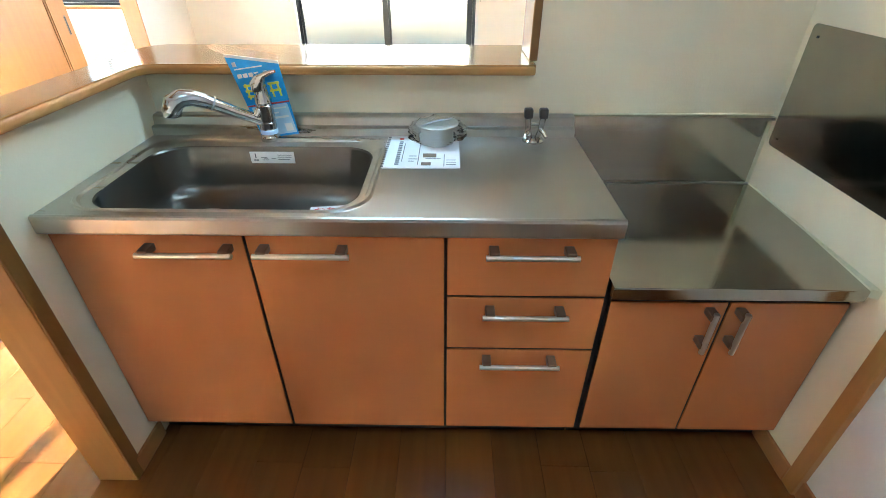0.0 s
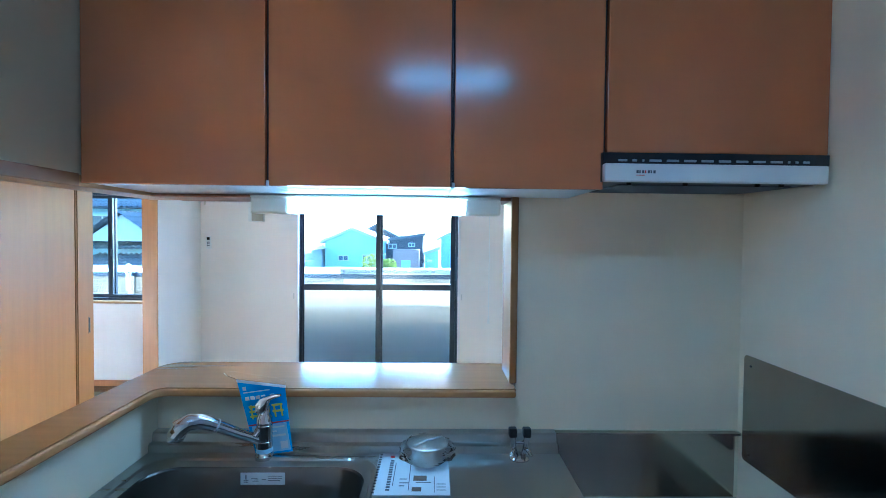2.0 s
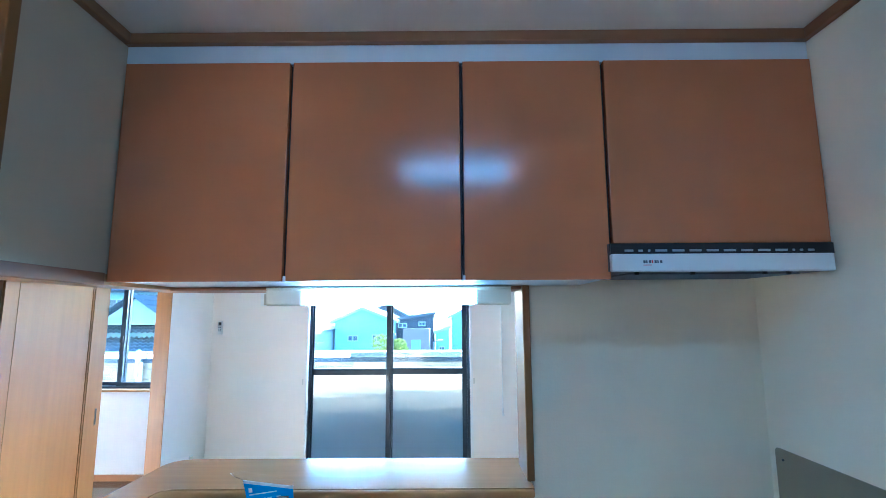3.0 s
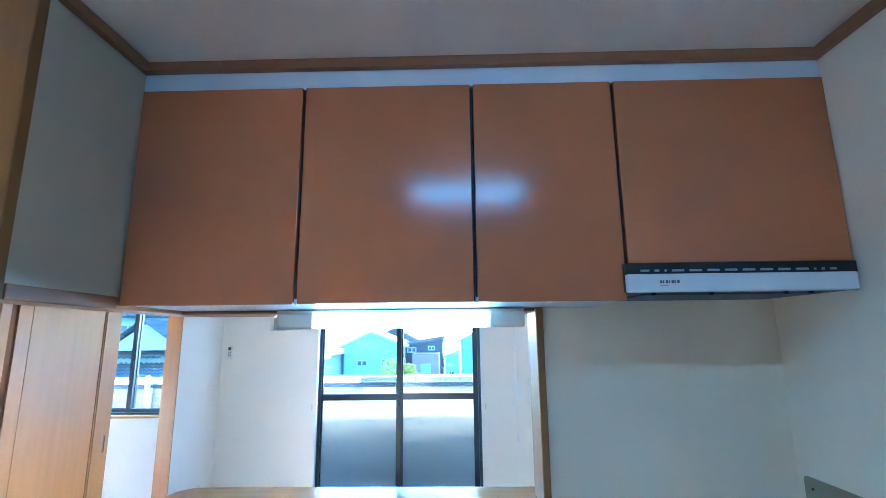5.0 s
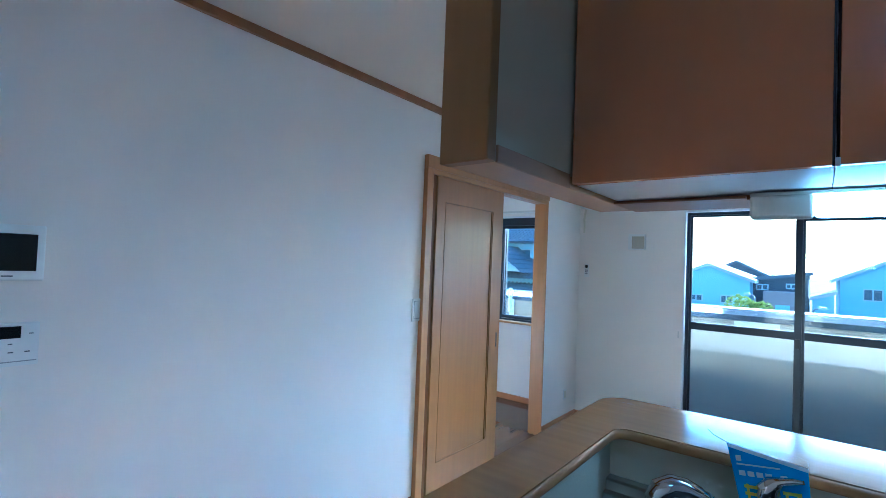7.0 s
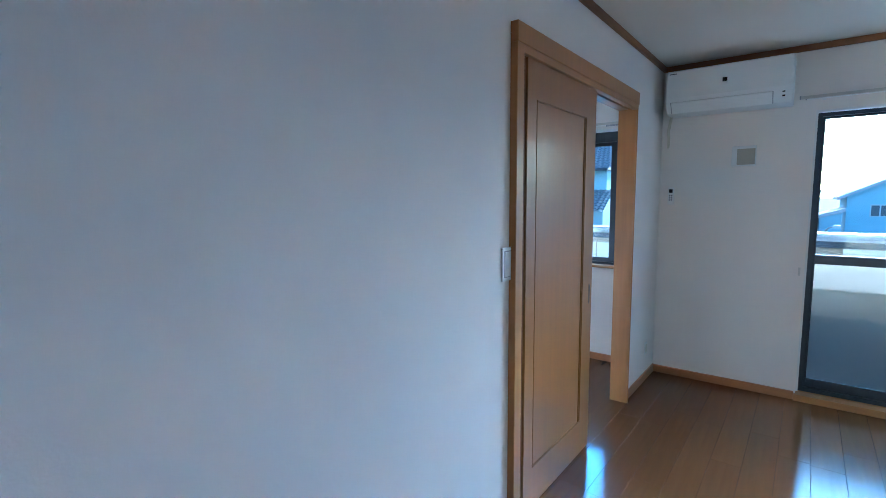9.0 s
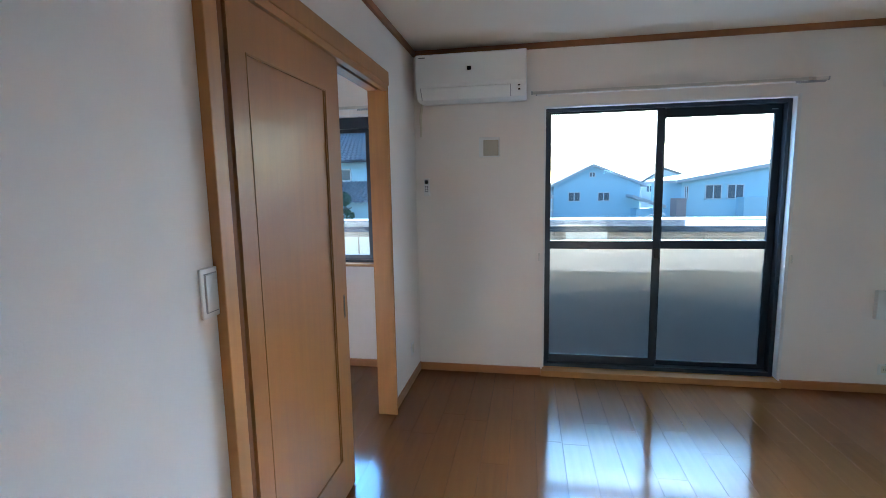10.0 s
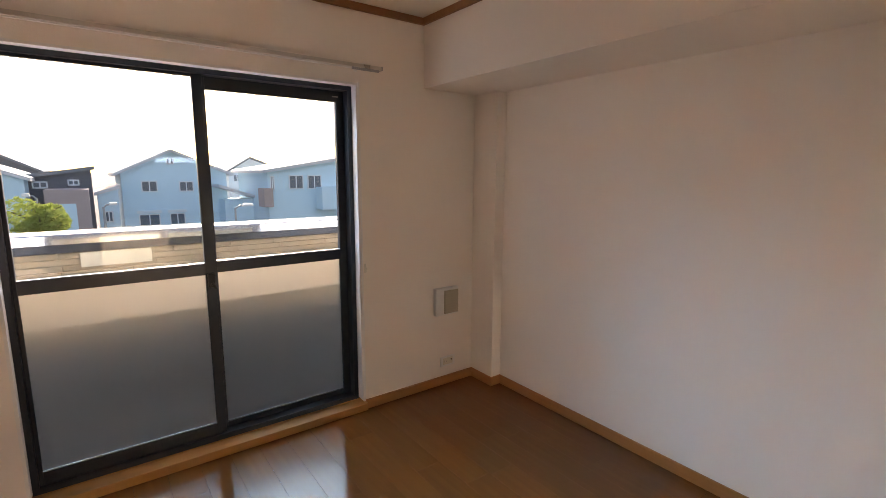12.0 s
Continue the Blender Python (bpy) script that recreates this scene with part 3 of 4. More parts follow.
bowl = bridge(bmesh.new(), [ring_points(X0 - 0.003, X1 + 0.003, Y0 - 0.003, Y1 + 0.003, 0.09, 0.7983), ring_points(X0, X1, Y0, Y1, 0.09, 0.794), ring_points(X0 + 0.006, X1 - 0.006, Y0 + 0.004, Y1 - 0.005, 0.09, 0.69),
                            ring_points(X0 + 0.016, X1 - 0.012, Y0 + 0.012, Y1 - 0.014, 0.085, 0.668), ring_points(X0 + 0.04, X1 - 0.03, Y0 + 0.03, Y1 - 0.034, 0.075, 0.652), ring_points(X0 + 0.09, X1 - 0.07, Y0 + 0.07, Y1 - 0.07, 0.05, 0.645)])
part("bowl", bowl, STEEL_BOWL_SHADED, top, "satin steel bowl, colour darkened for its dark reflections", True)
part("upstand", prism(bmesh.new(), [(-0.056, 0.797), (-0.055, 0.822), (-0.050, 0.8255), (-0.036, 0.826), (-0.033, 0.848), (-0.028, 0.853), (-0.002, 0.854), (-0.002, 0.797)], "x", 0.002, 1.249), STEEL, top, smooth=True)
part("drain", lathe(bmesh.new(), (0.215, -0.285, 0.6445), [(0.057, 0.0), (0.057, 0.004), (0.05, 0.0055), (0.044, 0.003), (0.043, 0.0045)]), STEEL, top, "round drain collar", True)
part("drain_lid", lathe(bmesh.new(), (0.215, -0.285, 0.649), [(0.042, 0), (0.042, 0.003), (0.03, 0.005)]), BLACK, top, "black rubber drain cover", True)
s = part("care_sticker", box(0.318, 0.443, Y1 - 0.0065, Y1 - 0.0045, 0.752, 0.786), PAPER, top, "white care sticker")
for u0, u1, z0, z1 in ((0.327, 0.34, 0.7585, 0.7605), (0.327, 0.34, 0.763, 0.7645), (0.332, 0.335, 0.767, 0.781), (0.348, 0.366, 0.769, 0.7705), (0.352, 0.37, 0.7615, 0.763), (0.356, 0.368, 0.765, 0.7665), (0.378, 0.39, 0.766, 0.7675), (0.396, 0.436, 0.776, 0.7775), (0.396, 0.436, 0.77, 0.7715), (0.396, 0.43, 0.7635, 0.765)):
    part("sticker_print", box(u0, u1, Y1 - 0.0069, Y1 - 0.0064, z0, z1), INK, s)

gtop = thing("stove_plate", (1.55, -0.27, 0.6), "stained steel stove sheet with a high back", "stove top")
part("sheet", prism(bmesh.new(), [(1.2545, -0.563), (W - 0.02, -0.563), (W - 0.004, -0.3), (W - 0.003, -0.006), (1.2545, -0.006)], "z", 0.601, 0.634, 0.003), STAINED, gtop)
part("back_sheet", prism(bmesh.new(), [(-0.006, 0.634), (-0.006, 0.838), (-0.022, 0.842), (-0.022, 0.85), (-0.002, 0.8515), (-0.002, 0.634)], "x", 1.2505, W - 0.002), STAINED, gtop)
part("ridge", box(1.256, W - 0.004, -0.011, -0.006, 0.634, 0.6385, 0.001), STEEL, gtop)
part("sealant", prism(bmesh.new(), [(W - 0.02, -0.56), (W - 0.001, -0.57), (W - 0.0005, -0.01), (W - 0.003, -0.01), (W - 0.004, -0.3)], "z", 0.615, 0.637), SEAL, gtop, "cream sealant bead")
part("sealant", box(W - 0.012, W - 0.0005, -0.0075, -0.0015, 0.634, 0.852, 0.001), SEAL, gtop, "cream sealant bead")
part("sealant", box(1.25, W - 0.002, -0.005, -0.0005, 0.8515, 0.856, 0.001), SEAL, gtop, "cream sealant bead")
splash = thing("wall_splash_sheet", (W, -0.27, 0.773), "scratched dark steel sheet fixed on the wall", "splash panel")
part("sheet", prism(bmesh.new(), [*arc(-0.515, 0.788, 0.014, 180, 270, 4), *arc(-0.043, 0.788, 0.014, 270, 360, 4), *arc(-0.043, 1.091, 0.014, 0, 90, 4), *arc(-0.515, 1.091, 0.014, 90, 180, 4)], "x", W - 0.004, W - 0.0005), STAINED, splash)
for y, z in ((-0.06, 1.075), (-0.5, 1.075), (-0.06, 0.80), (-0.5, 0.80)):
    part("screw", cyl(bmesh.new(), (W - 0.0055, y, z), (W - 0.004, y, z), 0.0035, seg=10), BLACK, splash)

# ---- kitchen: wall cabinets, hood, lamps ----
UY = -0.323
XS = (0.003, 0.453, 0.905, 1.281, W - 0.001)
for i in range(4):
    x0, x1 = XS[i], XS[i + 1]
    zb = 1.584 if i < 3 else 1.675
    c = thing("wall_cabinet", ((x0 + x1) / 2, -0.16, zb), "terracotta orange wall cabinet with a plain flush door" if i < 3 else "short terracotta orange wall cabinet over the hood", "cabinet", "wall cabinets in a row")
    part("body", box(x0 + 0.001, x1 - 0.001, -0.302, -0.005, zb + 0.004, 2.168), CARCASS if i == 3 else PAINTED, c)
    part("dark_edge", box(x0 + 0.0005, x1 - 0.0005, -0.304, -0.3025, zb + 0.002, 2.169), CARCASS, c)
    part("door", box(x0 + 0.0045, x1 - 0.0045, UY, -0.305, zb, 2.17, 0.0015), ORANGE, c)
    if i in (1, 2):
        part("clip", box(x0 - 0.001, x0 + 0.006, UY - 0.002, UY + 0.01, zb - 0.003, zb + 0.012, 0.001), PLASTIC, c)
setting("filler_panel", box(0.0, W, -0.31, -0.004, 2.172, HK), PAINTED, "white filler panel over the wall cabinets", "panel")

hood = thing("range_hood", (1.55, -0.17, 1.6), "slim white range hood with a black vent strip", "range hood")
part("fascia", box(1.268, W - 0.028, -0.356, -0.338, 1.6, 1.644, 0.004), PLASTIC, hood, "white fascia")
part("shell", prism(bmesh.new(), [(-0.338, 1.602), (-0.338, 1.672), (-0.006, 1.672), (-0.006, 1.607), (-0.05, 1.605), (-0.30, 1.602)], "x", 1.27, W - 0.029), BLACK, hood)
part("filter", prism(bmesh.new(), [(-0.29, 1.598), (-0.29, 1.603), (-0.06, 1.606), (-0.06, 1.601)], "x", 1.33, W - 0.07), INK, hood, "dark mesh filter")
strip = part("vent_strip", box(1.272, W - 0.016, -0.341, -0.336, 1.645, 1.672), BLACK, hood, "black slotted strip")
x = 1.306
for w in (0.022, 0.012, 0.006) + (0.03,) * 8 + (0.006, 0.008, 0.016):
    part("slot", box(x, x + w, -0.3435, -0.341, 1.6505, 1.656, 0.001), GREYP, strip)
    x += 0.0425 if w > 0.025 else w + 0.012
for i in range(7):
    part("maker_mark", box(1.345 + i * 0.0068, 1.345 + i * 0.0068 + (0.0028 if i % 2 else 0.005), -0.3572, -0.3562, 1.6205, 1.6275), RED if i == 3 else INK, hood)
part("maker_mark", box(1.345, 1.365, -0.3572, -0.3562, 1.615, 1.6165), RED, hood)
for x in (1.34, 1.48, 1.66, 1.72):
    part("knob", cyl(bmesh.new(), (x, -0.325, 1.594), (x, -0.325, 1.602), 0.006, seg=10), BLACK, hood)

lampu = thing("cabinet_lamp", (0.69, -0.03, 1.6), "lit ivory strip lamp under the cabinets", "lamp")
part("left_cap", box(0.311, 0.423, -0.062, -0.004, 1.528, 1.577, 0.006), IVORY, lampu)
part("right_cap", box(0.955, 1.062, -0.062, -0.004, 1.528, 1.577, 0.006), IVORY, lampu)
part("base", box(0.311, 1.062, -0.058, -0.006, 1.577, 1.5835), IVORY, lampu)
part("diffuser", box(0.423, 0.955, -0.060, -0.006, 1.529, 1.577, 0.012, 3), LAMP_ON, lampu, "glowing white diffuser", True)
cord = part("pull_cord", cyl(bmesh.new(), (1.03, -0.05, 1.22), (1.03, -0.05, 1.53), 0.0012, seg=8), PLASTIC, lampu)
part("cord_knob", cyl(bmesh.new(), (1.03, -0.05, 1.2), (1.03, -0.05, 1.222), 0.004, 0.0025, 10), PLASTIC, lampu)

clamp = thing("ceiling_lamp", (0.925, -1.45, HK), "lit oblong white kitchen ceiling lamp", "lamp")
part("base", box(0.62, 1.23, -1.53, -1.37, HK - 0.018, HK, 0.004), PLASTIC, clamp)
part("diffuser", box(0.655, 1.195, -1.505, -1.395, HK - 0.062, HK - 0.018, 0.02, 4), CEIL_LAMP, clamp, "glowing diffuser", True)

# ---- things on the sink top ----
tap = thing("mixer_tap", (0.355, -0.085, 0.8), "chrome mixer tap with a swung-out pull-out spout", "tap")
TY = -0.096
part("base", lathe(bmesh.new(), (0.355, TY, 0.8), [(0.0275, 0), (0.0275, 0.01), (0.0245, 0.014), (0.0235, 0.016), (0.0235, 0.052), (0.022, 0.0535), (0.022, 0.058), (0.0235, 0.0595), (0.0235, 0.1), (0.0215, 0.102), (0.0215, 0.106), (0.0232, 0.108), (0.0225, 0.122), (0.018, 0.13), (0.0165, 0.138), (0.0165, 0.15), (0.014, 0.158), (0.004, 0.161)]), CHROME, tap, smooth=True)
part("band", lathe(bmesh.new(), (0.355, TY, 0.82), [(0.0237, 0), (0.024, 0.001), (0.024, 0.012), (0.0237, 0.013)]), PALEBLUE, tap, smooth=True)
part("lever", sweep(bmesh.new(), [(0.347, TY - 0.004, 0.94), (0.349, TY - 0.004, 0.957), (0.358, TY - 0.005, 0.973), (0.372, TY - 0.008, 0.982), (0.392, TY - 0.013, 0.99), (0.408, TY - 0.017, 0.994)], [0.018, 0.021, 0.016, 0.008, 0.0065, 0.004], 16), CHROME, tap, smooth=True)
part("spout", sweep(bmesh.new(), [(0.35, TY - 0.003, 0.852), (0.327, TY - 0.017, 0.868), (0.29, TY - 0.041, 0.892), (0.255, TY - 0.063, 0.917), (0.225, TY - 0.082, 0.936)], [0.0155, 0.015, 0.0155, 0.0175, 0.019]), CHROME, tap, smooth=True)
hd = part("spray_head", sweep(bmesh.new(), [(0.233, TY - 0.077, 0.932), (0.209, TY - 0.092, 0.945), (0.187, TY - 0.106, 0.948), (0.169, TY - 0.117, 0.938), (0.161, TY - 0.122, 0.916), (0.160, TY - 0.123, 0.905)], [0.0195, 0.0215, 0.0235, 0.0245, 0.024, 0.021], 20), CHROME, tap, smooth=True)
part("spray_face", cyl(bmesh.new(), (0.16, TY - 0.123, 0.9035), (0.16, TY - 0.123, 0.906), 0.018), GREYP, hd)
part("spout_ring", sweep(bmesh.new(), [(0.247, TY - 0.068, 0.9225), (0.244, TY - 0.07, 0.9245)], [0.0192, 0.0192]), GREYP, tap, smooth=True)
part("joint", sweep(bmesh.new(), [(0.335, TY - 0.023, 0.874), (0.342, TY - 0.015, 0.887), (0.352, TY - 0.003, 0.897)], [0.009, 0.0115, 0.009]), CHROME, tap, smooth=True)

tap.location = (0.363, -0.074, 0.8)

pk = thing("blue_packet", (0.392, -0.04, 0.8), "flat blue printed packet with a clear flared top", "packet")
m = Matrix.Translation((0.385, -0.062, 0.802)) @ Euler((radians(5.5), radians(-8), 0)).to_matrix().to_4x4() @ Matrix.Diagonal((1, 1, 1.07, 1))


def on_packet(x0, x1, z0, z1, t0, t1):
    b = box(x0, x1, t0, t1, z0, z1)
    b.transform(m)
    return b


b = bmesh.new()
prism(b, [(-0.055, 0), (0.055, 0), (0.066, 0.188), (-0.07, 0.222)], "y", -0.001, 0.001)
b.transform(m)
part("sheet", b, BLUE, pk)
part("lower_print", on_packet(-0.052, 0.052, 0.006, 0.088, -0.0016, -0.001), PALEBLUE, pk)
part("red_line", on_packet(-0.06, 0.06, 0.09, 0.094, -0.0018, -0.001), RED, pk)
for u0, u1, z0, z1 in ((-0.05, -0.018, 0.142, 0.148), (-0.05, -0.018, 0.128, 0.134), (-0.05, -0.018, 0.114, 0.12), (-0.046, -0.041, 0.11, 0.15), (-0.028, -0.023, 0.11, 0.15), (0.018, 0.05, 0.14, 0.146), (0.022, 0.027, 0.108, 0.14), (0.018, 0.05, 0.122, 0.128), (0.042, 0.047, 0.108, 0.14)):
    part("yellow_print", on_packet(u0, u1, z0, z1, -0.002, -0.001), YELLOW, pk)
for u0, u1, z0, z1 in ((-0.056, -0.044, 0.166, 0.176), (-0.04, -0.028, 0.166, 0.176), (-0.024, -0.012, 0.166, 0.176), (-0.008, 0.004, 0.166, 0.176), (0.008, 0.014, 0.17, 0.172), (0.018, 0.03, 0.166, 0.176), (-0.058, 0.02, 0.187, 0.19), (-0.058, -0.048, 0.195, 0.206), (-0.05, 0.0, 0.028, 0.031), (-0.05, -0.01, 0.02, 0.023), (0.024, 0.046, 0.012, 0.034), (-0.045, 0.045, 0.076, 0.08), (-0.045, 0.02, 0.064, 0.068), (-0.02, 0.045, 0.05, 0.056)):
    part("white_print", on_packet(u0, u1, z0, z1, -0.002, -0.001), PAPER, pk)
b = bmesh.new()
prism(b, [(-0.07, 0.2295), (0.066, 0.1955), (0.072, 0.207), (0.05, 0.217), (-0.078, 0.255), (-0.104, 0.253), (-0.096, 0.243)], "y", -0.001, 0.001)
b.transform(m)
seam = prism(bmesh.new(), [(-0.071, 0.2215), (0.067, 0.1875), (0.067, 0.195), (-0.071, 0.229)], "y", -0.0016, 0.0016)
seam.transform(m)
part("seal_strip", seam, PAPER, pk, "whitish welded seam")
part("clear_top", b, FILM, pk, "clear plastic header").visible_shadow = False

lf = thing("leaflet", (0.81, -0.16, 0.8), "white printed leaflet lying on the sink top", "leaflet")
part("sheet", bx(box(0.712, 0.91, -0.292, -0.062, 0.8006, 0.8025), 0.703, 0.9, -0.288, -0.06, 0.8, 0.8006), PAPER, lf)
for k in range(15):
    part("perforation", box(0.706, 0.7135, -0.285 + k * 0.015, -0.2785 + k * 0.015, 0.8026, 0.8031), INK, lf)
for k in range(13):
    part("print_mark", box(0.741, 0.7515, -0.272 + k * 0.0132, -0.2635 + k * 0.0132, 0.8026, 0.8029), INK, lf)
for u0, u1, v0, v1 in ((0.757, 0.759, -0.25, -0.12), (0.775, 0.79, -0.25, -0.246), (0.775, 0.8, -0.235, -0.231), (0.775, 0.795, -0.215, -0.211), (0.80, 0.802, -0.27, -0.12), (0.868, 0.87, -0.28, -0.2), (0.875, 0.9, -0.27, -0.267), (0.875, 0.9, -0.255, -0.252), (0.875, 0.9, -0.24, -0.237), (0.82, 0.86, -0.232, -0.229)):
    part("print_line", box(u0, u1, v0, v1, 0.8026, 0.8029), INK, lf)
for u0, u1, v0, v1 in ((0.812, 0.848, -0.222, -0.195), (0.81, 0.835, -0.275, -0.255)):
    part("print_picture", box(u0, u1, v0, v1, 0.8026, 0.803), PHOTO, lf)
part("red_seal", cyl(bmesh.new(), (0.745, -0.085, 0.8025), (0.745, -0.085, 0.803), 0.007), RED, lf)

can = thing("wrapped_strainer", (0.848, -0.115, 0.803), "steel sink strainer wrapped in a clear bag", "strainer")
part("cup", lathe(bmesh.new(), (0.848, -0.115, 0.8035), [(0.038, 0), (0.042, 0.003), (0.046, 0.042), (0.047, 0.05)]), PALE_STEEL, can, smooth=True)
part("disc", lathe(bmesh.new(), (0.848, -0.115, 0.8535), [(0.056, 0), (0.059, 0.002), (0.059, 0.007), (0.054, 0.0095), (0.02, 0.0105)]), PALE_STEEL, can, smooth=True)
part("band", sweep(bmesh.new(), [(0.81, -0.15, 0.8645), (0.848, -0.118, 0.8655), (0.888, -0.09, 0.8645)], 0.0025, 8), GREYP, can, smooth=True)
b = bmesh.new()
bmesh.ops.create_uvsphere(b, u_segments=28, v_segments=16, radius=1)
for v in b.verts:
    n = 1 + 0.18 * noise.noise(v.co * 2.3) + 0.09 * noise.noise(v.co * 6)
    v.co = Vector((0.848 + v.co.x * 0.08 * n, -0.115 + v.co.y * 0.076 * n, 0.8035 + max(0.0, 0.034 + v.co.z * 0.036 * n)))
part("bag", b, FILM, can, "crumpled clear bag").visible_shadow = False

gt = thing("gas_tap", (1.124, -0.062, 0.8), "chrome twin gas tap with black square caps", "gas tap")
part("flange", lathe(bmesh.new(), (1.124, -0.085, 0.8), [(0.031, 0), (0.031, 0.004), (0.026, 0.009), (0.012, 0.011)]), CHROME, gt, smooth=True)
for sx in (-1, 1):
    part("stem", sweep(bmesh.new(), [(1.124 + sx * 0.01, -0.085, 0.808), (1.124 + sx * 0.017, -0.088, 0.83), (1.124 + sx * 0.021, -0.09, 0.868)], [0.008, 0.0085, 0.0095]), CHROME, gt, smooth=True)
    part("cap", box(1.124 + sx * 0.021 - 0.012, 1.124 + sx * 0.021 + 0.012, -0.102, -0.078, 0.868, 0.895, 0.004), BLACK, gt)
    part("nozzle", sweep(bmesh.new(), [(1.124 + sx * 0.014, -0.088, 0.835), (1.124 + sx * 0.024, -0.108, 0.832), (1.124 + sx * 0.03, -0.12, 0.822)], [0.006, 0.007, 0.005]), CHROME, gt, smooth=True)
part("bridge", cyl(bmesh.new(), (1.105, -0.088, 0.85), (1.143, -0.088, 0.85), 0.005), CHROME, gt, smooth=True)

nt_ = thing("notice_card", (0.568, -0.262, 0.645), "white notice card with red letters in the sink", "card")
b = box(-0.075, 0.075, -0.04, 0.04, 0, 0.0012)
m2 = Matrix.Translation((0.568, -0.262, 0.652)) @ Euler((radians(4), radians(-3), radians(2))).to_matrix().to_4x4()
b.transform(m2)
part("card", b, PAPER, nt_)
lettering("red_letters", "おねがい", 0.034, m2 @ Matrix.Translation((0.003, 0.016, 0.0016)), RED, nt_)
b = box(-0.045, 0.05, -0.0105, -0.0085, 0.0012, 0.0017)
b.transform(m2)
part("red_rule", b, RED, nt_)

# ---- living room fittings ----
ac = thing("air_conditioner", (-0.95, YW, 1.955), "white wall-mounted air conditioner under the ceiling", "air conditioner")
part("body", prism(bmesh.new(), [(YW - 0.001, 1.96), (YW - 0.001, 2.25), (2.85, 2.25), (2.834, 2.236), (2.83, 2.06), (2.834, 2.03), (2.88, 1.966), (2.91, 1.958)], "x", -1.308, -0.58, 0.008), PLASTIC, ac, smooth=True)
part("front_panel", prism(bmesh.new(), [(2.8335, 2.04), (2.827, 2.06), (2.827, 2.238), (2.8335, 2.244)], "x", -1.30, -0.588), PLASTIC, ac)
part("flap", prism(bmesh.new(), [(2.8285, 2.033), (2.8255, 2.028), (2.872, 1.962), (2.878, 1.966)], "x", -1.27, -0.685, 0.0015), PLASTIC, ac, "white air flap")
part("flap_gap", prism(bmesh.new(), [(2.8315, 2.034), (2.8295, 2.03), (2.876, 1.9635), (2.879, 1.967)], "x", -1.276, -0.68), GREYP, ac)
part("emblem", box(-0.962, -0.935, 2.8255, 2.8275, 2.133, 2.159, 0.001), SCREEN, ac, "small black square emblem")
part("maker_mark", box(-1.285, -1.24, 2.826, 2.8275, 2.222, 2.228), INK, ac)
for z in (1.998, 2.022):
    part("indicator", box(-0.634, -0.62, 2.848 - (z - 1.998) * 0.55, 2.856 - (z - 1.998) * 0.55, z, z + 0.009), SCREEN, ac)
pipe = single("drain_hose", sweep(bmesh.new(), [(-1.3, 3.01, 1.975), (-1.312, 3.025, 1.93), (-1.325, 3.035, 1.87), (-1.322, 3.04, 1.80), (-1.324, 3.04, 1.74)], [0.009, 0.010, 0.010, 0.009, 0.008], 10), IVORY, "thin pale hose hanging beside the air conditioner", "hose", smooth=True)


def wall_vent(x0, x1, z0, z1, gx0, gx1, gz0, gz1, label):
    v = thing("wall_vent", ((x0 + x1) / 2, YW, z0), label, "vent", "square wall vents")
    part("cover", box(x0, x1, YW - 0.034, YW, z0, z1, 0.004), PLASTIC, v)
    g = part("grille", box(gx0, gx1, YW - 0.042, YW - 0.034, gz0, gz1, 0.003), GRILLE, v, "beige louvred flap")
    n = 9
    for i in range(n):
        z = gz0 + (i + 0.6) * (gz1 - gz0) / (n + 0.2)
        part("slat", box(gx0 + 0.006, gx1 - 0.006, YW - 0.0445, YW - 0.041, z, z + (gz1 - gz0) / n * 0.55), GRILLE, g)
    return v


wall_vent(-0.909, -0.766, 1.587, 1.723, -0.876, -0.771, 1.595, 1.703, "white square vent with a beige grille")
wall_vent(1.622, 1.806, 0.497, 0.682, 1.685, 1.8, 0.507, 0.665, "white square vent with a beige grille near the corner")
rm = thing("remote_control", (-1.3, YW, 1.32), "white air conditioner remote in a wall holder", "remote control")
part("holder", box(-1.315, -1.269, YW - 0.012, YW, 1.32, 1.375, 0.003), PLASTIC, rm)
part("handset", box(-1.312, -1.272, YW - 0.022, YW - 0.004, 1.325, 1.448, 0.004), PLASTIC, rm)
part("display", box(-1.305, -1.279, YW - 0.0235, YW - 0.0215, 1.408, 1.435), SCREEN, rm, "small dark display")
for i in range(6):
    part("button", box(-1.304 + (i % 2) * 0.014, -1.294 + (i % 2) * 0.014, YW - 0.0235, YW - 0.0215, 1.382 - (i // 2) * 0.016, 1.391 - (i // 2) * 0.016), INK, rm)
ot = thing("wall_outlet", (1.74, YW, 0.12), "white double wall outlet above the skirting", "outlet")
part("plate", box(1.68, 1.80, YW - 0.007, YW, 0.122, 0.194, 0.002), PLASTIC, ot)
part("socket_face", box(1.7, 1.78, YW - 0.009, YW - 0.007, 0.135, 0.181), IVORY, ot)
part("jack", cyl(bmesh.new(), (1.768, YW - 0.011, 0.165), (1.768, YW - 0.008, 0.165), 0.005, seg=12), SCREEN, ot, "black round jack")
for x in (1.712, 1.724):
    part("slit", box(x, x + 0.002, YW - 0.0096, YW - 0.0085, 0.152, 0.164), SCREEN, ot)
o2 = thing("wall_outlet", (XL, 2.82, 0.2), "small white wall outlet beside the door", "outlet")
part("plate", box(XL, XL + 0.006, 2.79, 2.85, 0.2, 0.29, 0.002), PLASTIC, o2)
part("socket_face", box(XL + 0.006, XL + 0.008, 2.805, 2.835, 0.215, 0.275), IVORY, o2)
